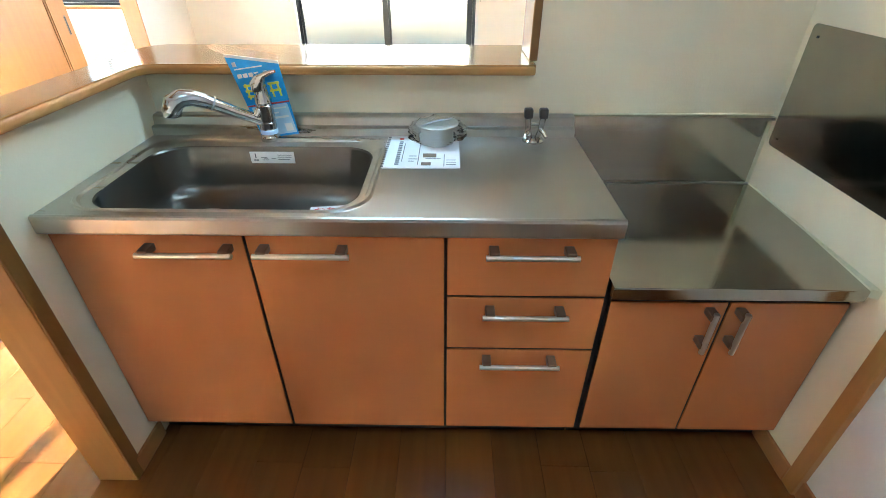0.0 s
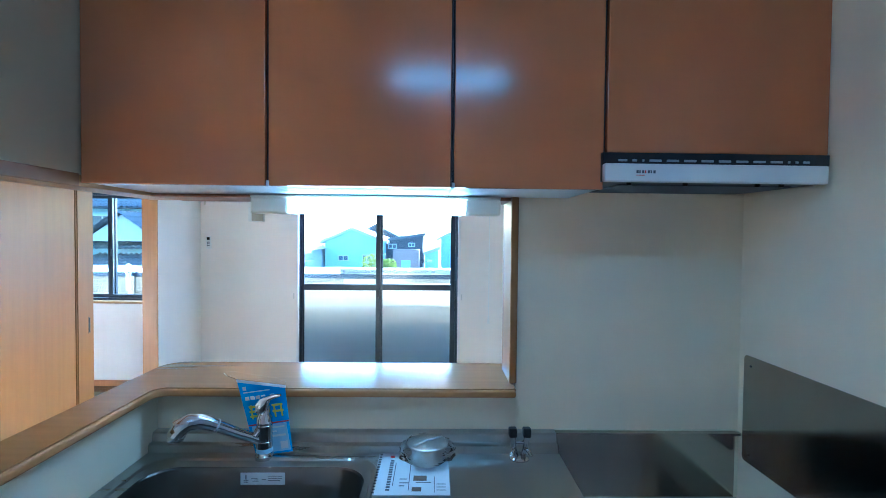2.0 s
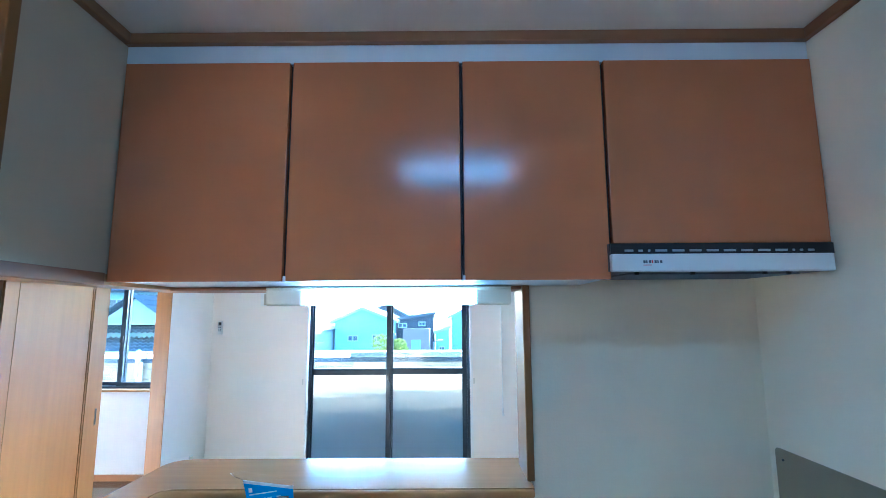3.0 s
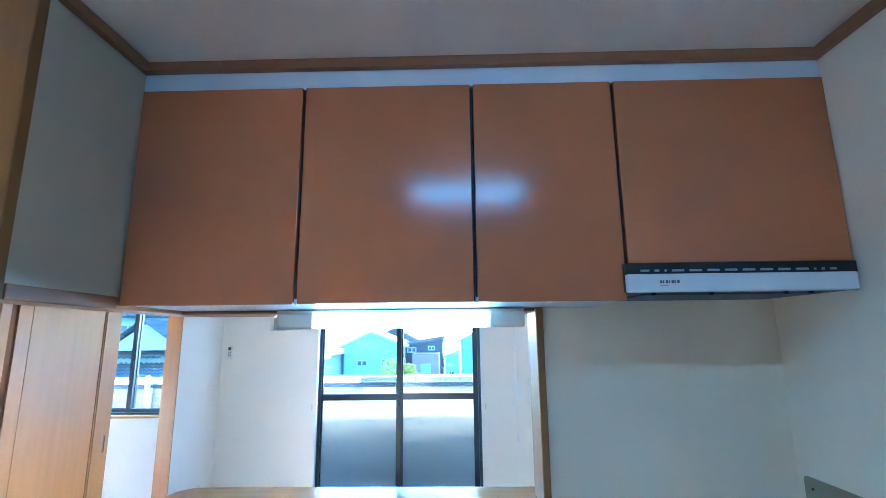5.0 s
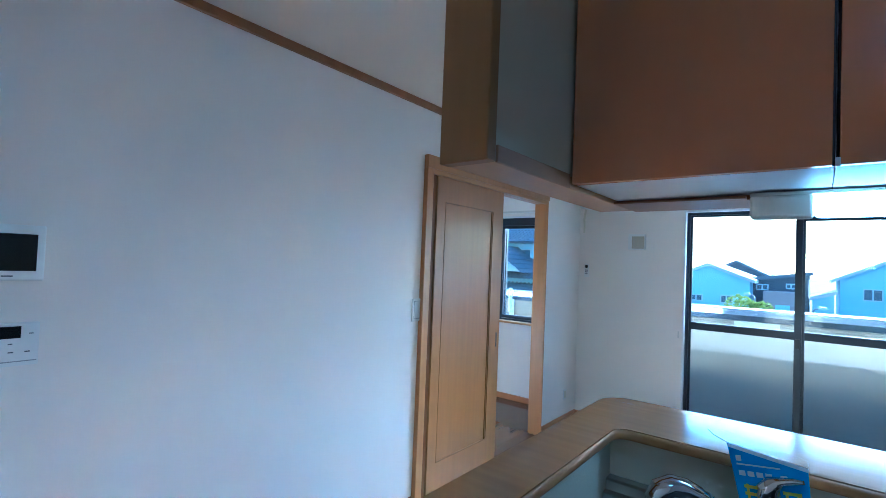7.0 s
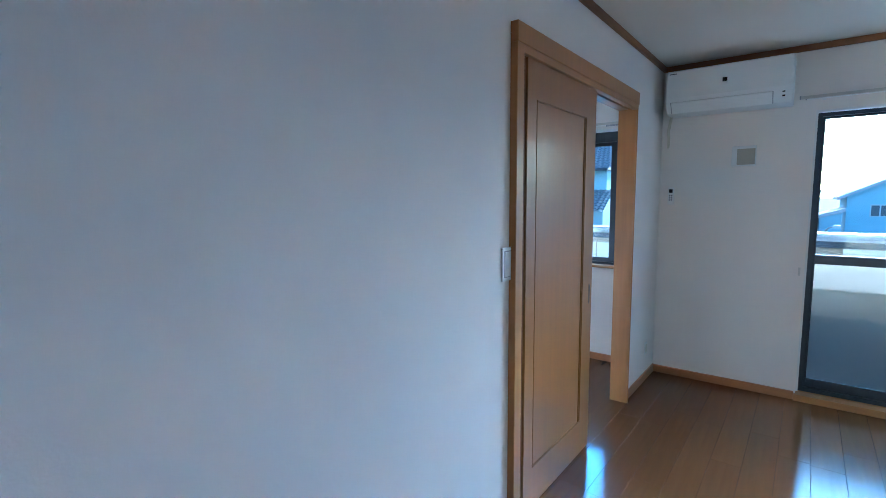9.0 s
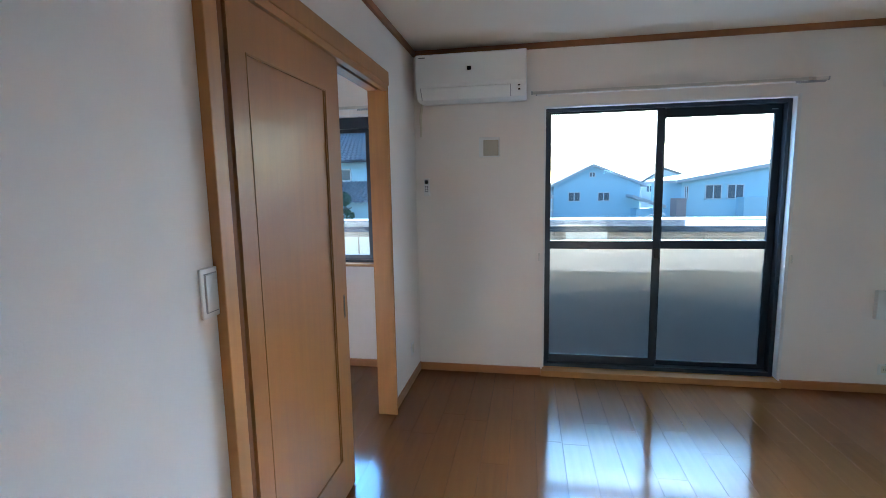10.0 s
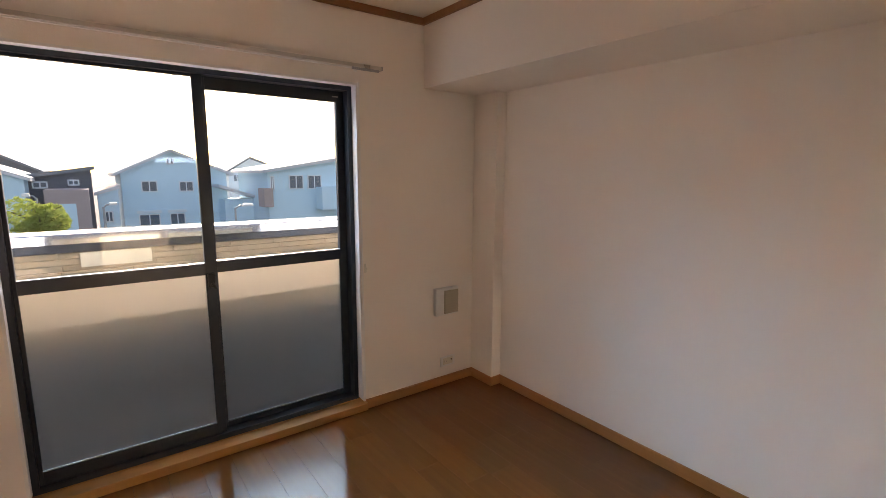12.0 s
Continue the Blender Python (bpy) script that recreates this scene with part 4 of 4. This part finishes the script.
for x in (-0.487, 1.127):
    hk = thing("tieback_hook", (x, YW, 0.86), "small metal curtain tieback hook", "hook", "curtain hooks")
    part("plate", box(x - 0.006, x + 0.006, YW - 0.004, YW, 0.85, 0.905, 0.0015), BAR, hk)
    part("loop", sweep(bmesh.new(), [(x, YW - 0.004, 0.865), (x, YW - 0.02, 0.86), (x, YW - 0.022, 0.878), (x, YW - 0.012, 0.884)], 0.0022, 8), BAR, hk, smooth=True)


def curtain_rail(x0, x1, z, ys, label):
    cr = thing("curtain_rail", ((x0 + x1) / 2, YW, z), label, "curtain rail", "curtain rails")
    for j, y in enumerate(ys):
        part("rail", prism(bmesh.new(), [(y - 0.008, z - 0.009), (y + 0.008, z - 0.009), (y + 0.008, z + 0.009), (y - 0.008, z + 0.009)], "x", x0 + 0.03 * j, x1, 0.002), PLASTIC if j else BAR, cr)
        for x in (x0 + 0.03 * j, x1):
            part("end_cap", box(x - 0.004, x + 0.004, y - 0.01, y + 0.01, z - 0.011, z + 0.011, 0.002), GREYP, cr)
    for k in range(3):
        x = x0 + 0.12 + k * (x1 - x0 - 0.24) / 2
        part("bracket", bx(box(x - 0.01, x + 0.01, ys[0] - 0.006, YW, z + 0.009, z + 0.013), x - 0.01, x + 0.01, YW - 0.004, YW, z - 0.014, z + 0.02), PLASTIC, cr)
    for k in range(13):
        x = x1 - 0.022 - k * 0.0125
        part("glider", box(x - 0.005, x + 0.005, ys[0] - 0.004, ys[0] + 0.004, z - 0.022, z - 0.008, 0.001), GREYP, cr)
    return cr


curtain_rail(-0.545, 1.212, 1.995, (2.98, 3.016), "white double curtain rail over the window")
curtain_rail(-2.95, -1.6, 1.96, (2.99, 3.02), "white double curtain rail over the side window")

sw = thing("light_switch", (XL, 0.73, 1.058), "white wall switch plate beside the sliding door", "switch")
part("plate", box(XL, XL + 0.009, 0.695, 0.765, 1.06, 1.19, 0.003), PLASTIC, sw)
part("rocker", box(XL + 0.009, XL + 0.0125, 0.709, 0.751, 1.077, 1.174, 0.002), PLASTIC, sw)
part("rocker_edge", box(XL + 0.0085, XL + 0.0095, 0.706, 0.754, 1.074, 1.177), GREYP, sw)
ic = thing("intercom", (XL, -1.05, 1.3), "white wall intercom with a black square screen", "intercom")
part("body", box(XL, XL + 0.026, -1.115, -0.946, 1.302, 1.462, 0.004), PLASTIC, ic)
part("screen", box(XL + 0.026, XL + 0.0275, -1.086, -0.965, 1.33, 1.436, 0.001), SCREEN, ic, "black screen")
part("maker_mark", box(XL + 0.026, XL + 0.0268, -1.04, -1.015, 1.313, 1.317), INK, ic)
wc = thing("boiler_controller", (XL, -1.03, 1.057), "white wall boiler controller with buttons", "controller")
part("body", box(XL, XL + 0.018, -1.11, -0.946, 1.057, 1.18, 0.003), PLASTIC, wc)
part("display", box(XL + 0.018, XL + 0.0193, -1.035, -0.988, 1.137, 1.171), SCREEN, wc, "small black display")
for y, z, w, hgt in ((-1.098, 1.09, 0.026, 0.014), (-1.06, 1.09, 0.026, 0.014), (-1.022, 1.09, 0.026, 0.014), (-0.986, 1.09, 0.026, 0.014), (-1.053, 1.115, 0.026, 0.012), (-1.022, 1.115, 0.022, 0.012), (-1.1, 1.128, 0.02, 0.01), (-1.07, 1.128, 0.02, 0.01), (-0.977, 1.143, 0.022, 0.012)):
    b = part("button", box(XL + 0.018, XL + 0.0195, y, y + w, z, z + hgt, 0.0005), PLASTIC, wc)
    part("button_mark", box(XL + 0.0195, XL + 0.0199, y + w * 0.3, y + w * 0.75, z + hgt * 0.4, z + hgt * 0.65), INK, b)
for y, z in ((-1.1, 1.158), (-1.06, 1.16), (-1.06, 1.153)):
    part("print_line", box(XL + 0.018, XL + 0.0186, y, y + 0.02, z, z + 0.0025), INK, wc)
part("seam", box(XL + 0.018, XL + 0.0188, -1.107, -0.95, 1.069, 1.072), GREYP, wc)

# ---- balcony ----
setting("balcony_floor", box(-5.5, 3.6, 3.23, 4.16, -0.16, -0.06), SHADED_CONCRETE, "concrete balcony floor, near-black to hold the parapet's shade", "balcony")
setting("balcony_parapet", box(-5.5, 3.6, 4.175, 4.28, -0.16, 0.952), SHADED_CONCRETE, "balcony parapet clad in tan stone panels", "parapet")
par = thing("balcony_rail", (-0.9, 4.22, 1.0), "silver aluminium balcony rail on a dark bar", "railing")
part("dark_bar", box(-5.5, 3.6, 4.148, 4.29, 0.953, 1.003, 0.002), SASH, par, "dark bronze bar")
part("cap_rail", prism(bmesh.new(), [(4.14, 1.005), (4.14, 1.058), (4.146, 1.064), (4.262, 1.0756), (4.272, 1.07), (4.272, 1.005)], "x", -5.5, 3.6), ALU, par, "bright silver cap rail")
hb = thing("laundry_pole_bracket", (-2.72, 4.14, 0.6), "white folding laundry pole bracket on the parapet", "bracket")
part("plate", box(-2.75, -2.69, 4.12, 4.148, 0.62, 0.96, 0.004), PLASTIC, hb)
part("arm", box(-2.735, -2.705, 4.06, 4.12, 0.8, 0.98, 0.004), PLASTIC, hb)
b = bmesh.new()
sweep(b, [(-2.72 + 0.035 * math.cos(radians(k * 30 - 90)), 4.09, 1.04 + 0.06 * math.sin(radians(k * 30 - 90))) for k in range(13)], 0.011, 8)
part("ring", b, PLASTIC, hb, "white pole ring", True)

# ---- the street outside ----
GZ = -3.3
setting("ground", prism(bmesh.new(), [(-900, 4.9), (900, 4.9), (900, 1400), (-900, 1400)], "z", GZ - 0.4, GZ), EARTH, "grey asphalt and bare ground far below", "ground")


def house_window(parent, x0, x1, z0, z1, y):
    w = part("window", bx(bx(bx(bx(bmesh.new(), x0, x0 + 0.07, y - 0.06, y, z0, z1), x1 - 0.07, x1, y - 0.06, y, z0, z1), x0, x1, y - 0.06, y, z1 - 0.07, z1), x0, x1, y - 0.06, y, z0, z0 + 0.07), HOUSE_WHITE, parent)
    xm = (x0 + x1) / 2
    part("window_pane", box(x0 + 0.07, xm - 0.02, y - 0.02, y - 0.005, z0 + 0.07, z1 - 0.07), DARKGLASS, w)
    part("window_pane", box(xm + 0.02, x1 - 0.07, y - 0.035, y - 0.02, z0 + 0.07, z1 - 0.07), DARKGLASS, w)
    part("mullion", box(xm - 0.035, xm + 0.035, y - 0.05, y - 0.01, z0 + 0.07, z1 - 0.07), HOUSE_WHITE, w)


def house(x0, x1, y0, y1, eave, ridge, wall, roof, wins, label, style="gable", ridge_at=0.5, over=0.45):
    h = thing("house", ((x0 + x1) / 2, (y0 + y1) / 2, GZ), label, "house", "houses across the street")
    xr = x0 + (x1 - x0) * ridge_at
    if style == "gable":
        part("wall", prism(bmesh.new(), [(x0, GZ), (x1, GZ), (x1, eave), (xr, ridge), (x0, eave)], "y", y0, y1), wall, h)
        sl, sr = (ridge - eave) / (xr - x0), (ridge - eave) / (x1 - xr)
        part("roof", prism(prism(bmesh.new(), [(x0 - over, eave - sl * over), (xr, ridge), (xr, ridge + 0.2), (x0 - over, eave - sl * over + 0.2)], "y", y0 - over, y1 + over),
                           [(xr, ridge), (x1 + over, eave - sr * over), (x1 + over, eave - sr * over + 0.2), (xr, ridge + 0.2)], "y", y0 - over, y1 + over), roof, h)
    elif style == "mono":
        part("wall", prism(bmesh.new(), [(x0, GZ), (x1, GZ), (x1, ridge), (x0, eave)], "y", y0, y1), wall, h)
        s = (ridge - eave) / (x1 - x0)
        part("roof", prism(bmesh.new(), [(x0 - over, eave - s * over), (x1 + over, ridge + s * over), (x1 + over, ridge + s * over + 0.22), (x0 - over, eave - s * over + 0.22)], "y", y0 - over, y1 + over), roof, h)
    else:
        part("wall", box(x0, x1, y0, y1, GZ, eave), wall, h)
        bm = bmesh.new()
        v = [bm.verts.new(p) for p in ((x0 - over, y0 - over, eave), (x1 + over, y0 - over, eave), (x1 + over, y1 + over, eave), (x0 - over, y1 + over, eave))]
        d = min(x1 - x0, y1 - y0) / 2
        t = [bm.verts.new(p) for p in ((x0 + d, (y0 + y1) / 2, ridge), (x1 - d, (y0 + y1) / 2, ridge))]
        for f in ((v[0], v[1], t[1], t[0]), (v[1], v[2], t[1]), (v[2], v[3], t[0], t[1]), (v[3], v[0], t[0]), (v[3], v[2], v[1], v[0])):
            bm.faces.new(f)
        part("roof", bm, roof, h)
    for wx0, wx1, z0, z1 in wins:
        house_window(h, wx0, wx1, z0, z1, y0)
    return h


hs = house(1.5, 8.25, 40, 49, 1.32, 2.85, HOUSE_GREY, ROOF_PALE, ((2.65, 3.65, 0.0, 0.8), (5.0, 5.95, 0.0, 0.75), (4.3, 4.8, 1.95, 2.4), (2.35, 3.65, -2.4, -1.55), (4.25, 5.25, -2.4, -1.55)), "pale grey two-storey house with a gable roof", ridge_at=0.46)
part("porch_roof", prism(bmesh.new(), [(7.2, 0.35), (10.0, -0.6), (10.0, -0.42), (7.2, 0.55)], "y", 37.4, 40), ROOF_PALE, hs)
part("porch_wall", box(7.6, 9.7, 37.9, 40, GZ, -0.55), HOUSE_GREY, hs)
for u0, u1 in ((2.25, 3.75), (4.15, 5.35)):
    part("shutter_box", box(u0, u1, 39.85, 40, -1.5, -1.3), HOUSE_WHITE, hs)
house(10.6, 15.8, 50, 58, 1.5, 2.75, HOUSE_WHITE, ROOF_GREY, ((11.0, 11.7, 0.5, 1.2),), "white house with a grey gable roof further back", ridge_at=0.38)
hs = house(9.6, 14.9, 34, 42, 1.45, 2.35, HOUSE_GREY, ROOF_PALE, ((11.05, 12.1, 0.25, 1.25), (12.4, 13.45, 0.25, 1.25), (9.75, 10.05, 0.2, 1.2)), "pale modern house with a single-pitch roof", "mono")
part("balcony_wall", box(13.0, 15.6, 32.8, 33.95, -1.2, 0.4), HOUSE_GREY, hs)
part("porch", box(9.1, 9.7, 33.2, 34.6, -0.9, 0.35), HOUSE_PINK, hs)
house(15.8, 21, 36, 44, 1.5, 3.4, HOUSE_GREY, ROOF_GREY, ((16.1, 16.6, -0.1, 1.1),), "pale house with a dark sloping roof", "hip")
hs = house(-3.6, -0.1, 36, 43, 0.95, 1.5, HOUSE_DARK, ROOF_GREY, ((-2.85, -2.15, 0.45, 0.85), (-1.25, -0.7, 0.6, 0.95)), "charcoal house with a shallow sloping roof", "mono", over=0.2)
part("lower_block", box(-2.2, -0.3, 33, 36, GZ, 0.45), HOUSE_PINK, hs, "rose beige front block")
part("garage_door", box(-1.6, -0.9, 32.95, 33, GZ, -0.3), HOUSE_GREY, hs)
house(0.1, 1.15, 36.5, 41, 0.0, 0.35, HOUSE_GREY, ROOF_PALE, ((0.35, 0.8, -1.7, -1.0),), "small pale annexe between two houses", "mono", over=0.15)
house(-7.35, -3.0, 34, 41, 1.0, 1.9, HOUSE_GREY, ROOF_PALE, ((-6.4, -5.6, -0.45, 0.0), (-4.6, -3.9, -0.5, 0.05)), "pale grey house with a low gable roof", ridge_at=0.46, over=0.3)
house(-8.1, -3.6, 52, 60, 1.45, 2.6, HOUSE_DARK, ROOF_GREY, ((-5.9, -5.0, 0.9, 1.5),), "dark gabled house further back", over=0.35)
hs = house(-13.0, -7.6, 28, 36, 0.5, 1.5, HOUSE_WHITE, ROOF_PALE, ((-11, -9.8, -1.4, -0.4),), "white house with stepped eaves", "hip")
for k in range(3):
    part("eave_step", box(-8.4, -6.9 + 0.25 * k, 26.5, 28.4, 0.35 - 0.6 * k, 0.5 - 0.6 * k), HOUSE_WHITE, hs)
house(22, 30, 46, 56, 1.6, 3.2, HOUSE_WHITE, ROOF_GREY, ((23, 24.2, 0.0, 1.0), (26, 27.2, 0.0, 1.0)), "white house with a grey roof", "hip")
house(-34, -24, 60, 70, 2.0, 3.6, HOUSE_WHITE, ROOF_GREY, (), "far white house with a grey roof", "hip")


def street_lamp(x, y, top, reach):
    lp = thing("street_lamp", (x, y, GZ), "slim grey street lamp with a pale flat head", "street lamp", "street lamps outside")
    part("pole", cyl(bmesh.new(), (x, y, GZ), (x, y, top), 0.07, 0.045, 12), GREYP, lp, smooth=True)
    part("arm", sweep(bmesh.new(), [(x, y, top - 0.05), (x + reach * 0.3, y, top + 0.08), (x + reach, y, top + 0.12)], [0.04, 0.035, 0.03], 8), GREYP, lp, smooth=True)
    part("head", prism(bmesh.new(), [(x + reach * 0.55, top + 0.06), (x + reach * 1.5, top + 0.06), (x + reach * 1.4, top + 0.18), (x + reach * 0.7, top + 0.2)], "y", y - 0.15, y + 0.15, 0.02), PLASTIC, lp, "pale lamp head")


street_lamp(0.2, 26, -0.1, 0.35)
street_lamp(5.6, 26, -0.35, 0.6)
street_lamp(-2.0, 26, 0.35, -0.3)


# traditional house with rolled tiles, seen from the side room
def tiled_slope(a, b, c, d, pitch=0.26, rise=0.035, rows=12):
    """A roof slope a-b along the eave, d-c along the ridge, waved across and stepped along."""
    a, b, c, d = (Vector(p) for p in (a, b, c, d))
    n = max(4, int((b - a).length / pitch)) * 6
    up = (b - a).cross(d - a).normalized()
    up = up if up.z > 0 else -up
    bm = bmesh.new()
    grid = []
    for j in range(rows * 2 + 1):
        v = (j // 2 + (j % 2) * 0.94) / rows
        step = 0.04 * (j % 2)
        grid.append([bm.verts.new(a.lerp(b, i / n).lerp(d.lerp(c, i / n), min(1, v)) + up * (rise * math.sin(i / 6 * 2 * math.pi) - step)) for i in range(n + 1)])
    for r, s in zip(grid, grid[1:]):
        for i in range(n):
            bm.faces.new((r[i], r[i + 1], s[i + 1], s[i]))
    return bm


th = thing("house", (-13, 25, GZ), "traditional house with blue-grey rolled tile roofs", "house", "houses across the street")
part("upper_wall", box(-19, -8.6, 23.2, 30, 0.5, 2.95), HOUSE_GREY, th)
part("upper_roof", tiled_slope((-19.8, 22.3, 2.8), (-8.0, 22.3, 2.8), (-9.4, 26.4, 4.6), (-18.4, 26.4, 4.6)), TILE, th, smooth=True)
part("roof_underside", prism(bmesh.new(), [(22.3, 2.72), (26.4, 4.5), (30.5, 2.72)], "x", -19.4, -8.3), ROOF_GREY, th)
part("lower_wall", box(-20, -8.2, 21.6, 30, GZ, 1.0), HOUSE_GREY, th)
part("lower_roof", tiled_slope((-20.6, 20.4, 0.75), (-7.8, 20.4, 0.75), (-8.2, 23.15, 1.75), (-20.2, 23.15, 1.75), rows=8), TILE, th, smooth=True)
part("porch_roof", tiled_slope((-15.6, 19.2, -0.2), (-9.0, 19.2, -0.2), (-9.2, 21.6, 0.5), (-15.4, 21.6, 0.5), rows=6), TILE, th, smooth=True)
part("gable_face", prism(bmesh.new(), [(-15.2, 1.1), (-11.7, 1.1), (-13.45, 2.3)], "y", 20.3, 23), HOUSE_WHITE, th, "white plaster gable")
for s in (-1, 1):
    part("gable_roof", tiled_slope((-13.45 + s * 2.1, 19.9, 1.05), (-13.45 + s * 2.1, 23.2, 1.05), (-13.45, 23.2, 2.5), (-13.45, 19.9, 2.5), rows=6), TILE, th, smooth=True)
part("ridge", sweep(bmesh.new(), [(-18.6, 26.4, 4.66), (-14, 26.4, 4.62), (-9.2, 26.4, 4.66)], 0.17), TILE, th, smooth=True)
for x0, x1 in ((-10.75, -9.6), (-13.8, -12.6), (-17, -15.6)):
    house_window(th, x0, x1, 1.75, 2.4, 23.2)


def tree(x, y, z, r, h, leaf, label, n, size, seed, tiers=0):
    rng = random.Random(seed)
    t = thing("tree", (x, y, GZ), label, "tree")
    bm = sweep(bmesh.new(), [(x, y, GZ), (x + 0.06, y, GZ + (z - GZ) * 0.5), (x - 0.04, y + 0.05, z), (x, y, z + h * 0.6)], [0.14, 0.11, 0.07, 0.02], 8)
    for k in range(7):
        a = k * 2.4
        zz = z - h * 0.1 + k * h * 0.09
        sweep(bm, [(x, y, zz - 0.2), (x + math.cos(a) * r * 0.5, y + math.sin(a) * r * 0.5, zz + 0.1), (x + math.cos(a) * r * 0.85, y + math.sin(a) * r * 0.85, zz + 0.25)], [0.05, 0.03, 0.01], 6)
    part("trunk", bm, BARK, t, smooth=True)
    vs, fs = [], []
    lobes = [(rng.uniform(-0.55, 0.55) * r, rng.uniform(-0.55, 0.55) * r, rng.uniform(-0.35, 0.5) * h, rng.uniform(0.35, 0.6)) for _ in range(9)]
    if tiers:
        lobes = [((-1) ** k * r * (0.55 - 0.07 * k), rng.uniform(-0.3, 0.3) * r, (k / tiers - 0.45) * h, 0.55) for k in range(tiers)]
    for _ in range(n):
        lx, ly, lz, lr = rng.choice(lobes)
        d = Vector((rng.gauss(0, 1), rng.gauss(0, 1), rng.gauss(0, 1))).normalized() * rng.uniform(0.75, 1.02) ** 0.6
        c = Vector((x + lx + d.x * lr * r, y + ly + d.y * lr * r, z + lz + d.z * lr * h * (0.28 if tiers else 0.62)))
        u = Vector((rng.gauss(0, 1), rng.gauss(0, 1), rng.gauss(0, 0.6))).normalized()
        v = u.orthogonal().normalized()
        k = len(vs)
        s = size * rng.uniform(0.6, 1.4)
        vs += [c - u * s, c + v * s * 0.45, c + u * s, c - v * s * 0.45]
        fs.append((k, k + 1, k + 2, k + 3))
    me = bpy.data.meshes.new("crown")
    o = Vector((x, y, GZ))
    me.from_pydata([p - o for p in vs], [], fs)
    me.materials.append(leaf)
    ob = new("crown", me)
    ob.parent = t
    return t


tree(-1.55, 20, -0.35, 0.85, 1.3, LEAF, "rounded leafy garden tree with light green leaves", 3200, 0.07, 4)
tree(-6.75, 14, 0.7, 0.75, 1.6, PINE, "clipped garden pine with layered needle pads", 3600, 0.05, 7, tiers=6)

# ---- pieces: stone panels of the parapet, floor boards ----
parapet = bpy.data.objects["balcony_parapet"]
rng = random.Random(11)
sizes = {}
for row in range(14):
    z0 = 0.951 - (row + 1) * 0.0378
    x = -4.6 + rng.uniform(-0.3, 0)
    while x < 3.4:
        w = rng.choice((0.3, 0.36, 0.48, 0.6))
        k = rng.choice((0, 1, 1))
        if (w, row % 2, k) not in sizes:
            sizes[(w, row % 2, k)] = mesh_of("stone_panel", box(0.001, w - 0.001, -0.012 - 0.003 * (row % 2), 0, 0.0008, 0.037, 0.002, 1), CLADS[k], Vector((0, 0, 0)), False)
        me = sizes[(w, row % 2, k)]
        ob = new("stone_panel", me)
        ob.parent, ob.location = parapet, (x, 4.174, z0)
        x += w
for x0, x1, z0, h in ((-0.22, 0.15, 0.858, 0.09), (-1.3, -0.9, 0.858, 0.09), (-2.43, -2.25, 0.66, 0.24), (-2.235, -2.06, 0.66, 0.24)):
    ob = new("stone_panel", mesh_of("stone_panel", box(0, x1 - x0, -0.022, -0.0165, 0, h, 0.002, 1), CLADS[2], Vector((0, 0, 0)), False))
    ob.parent, ob.location = parapet, (x0, 4.174, z0)

PW, PL = 0.1395, 0.909


def board_mesh(n):
    """One floor board with eased edges, n metres long."""
    bm = bmesh.new()
    loops = [[bm.verts.new((x, y, z)) for x, y in ((e, e), (PW - e, e), (PW - e, n - e), (e, n - e))] for e, z in ((0.0007, 0), (0.0003, -0.0006), (0.0003, -0.009))]
    bm.faces.new(loops[0])
    for a, b in zip(loops, loops[1:]):
        for k in range(4):
            bm.faces.new((b[k], b[(k + 1) % 4], a[(k + 1) % 4], a[k]))
    bmesh.ops.recalc_face_normals(bm, faces=bm.faces)
    return mesh_of("plank", bm, PLANK, Vector((0, 0, 0)), False)


BOARDS = {}
OFFS = (0.0, 0.25, 0.19, -0.24, 0.23, 0.015)
for c in range(-16, 18):
    x = -0.376 + PW * c
    y0 = 2.12 + OFFS[c % 6] - (PL if OFFS[c % 6] > 0.1 else 0)
    lo = 0.3 if x < -1.45 else BACK
    for r in range(-8, 3):
        a, b = max(lo, y0 + r * PL), min(3.2, y0 + (r + 1) * PL)
        if b - a < 0.05:
            continue
        n = round(b - a, 3)
        if n not in BOARDS:
            BOARDS[n] = board_mesh(n)
        ob = new("plank", BOARDS[n])
        ob.parent, ob.location = floor, (x, a, 0)
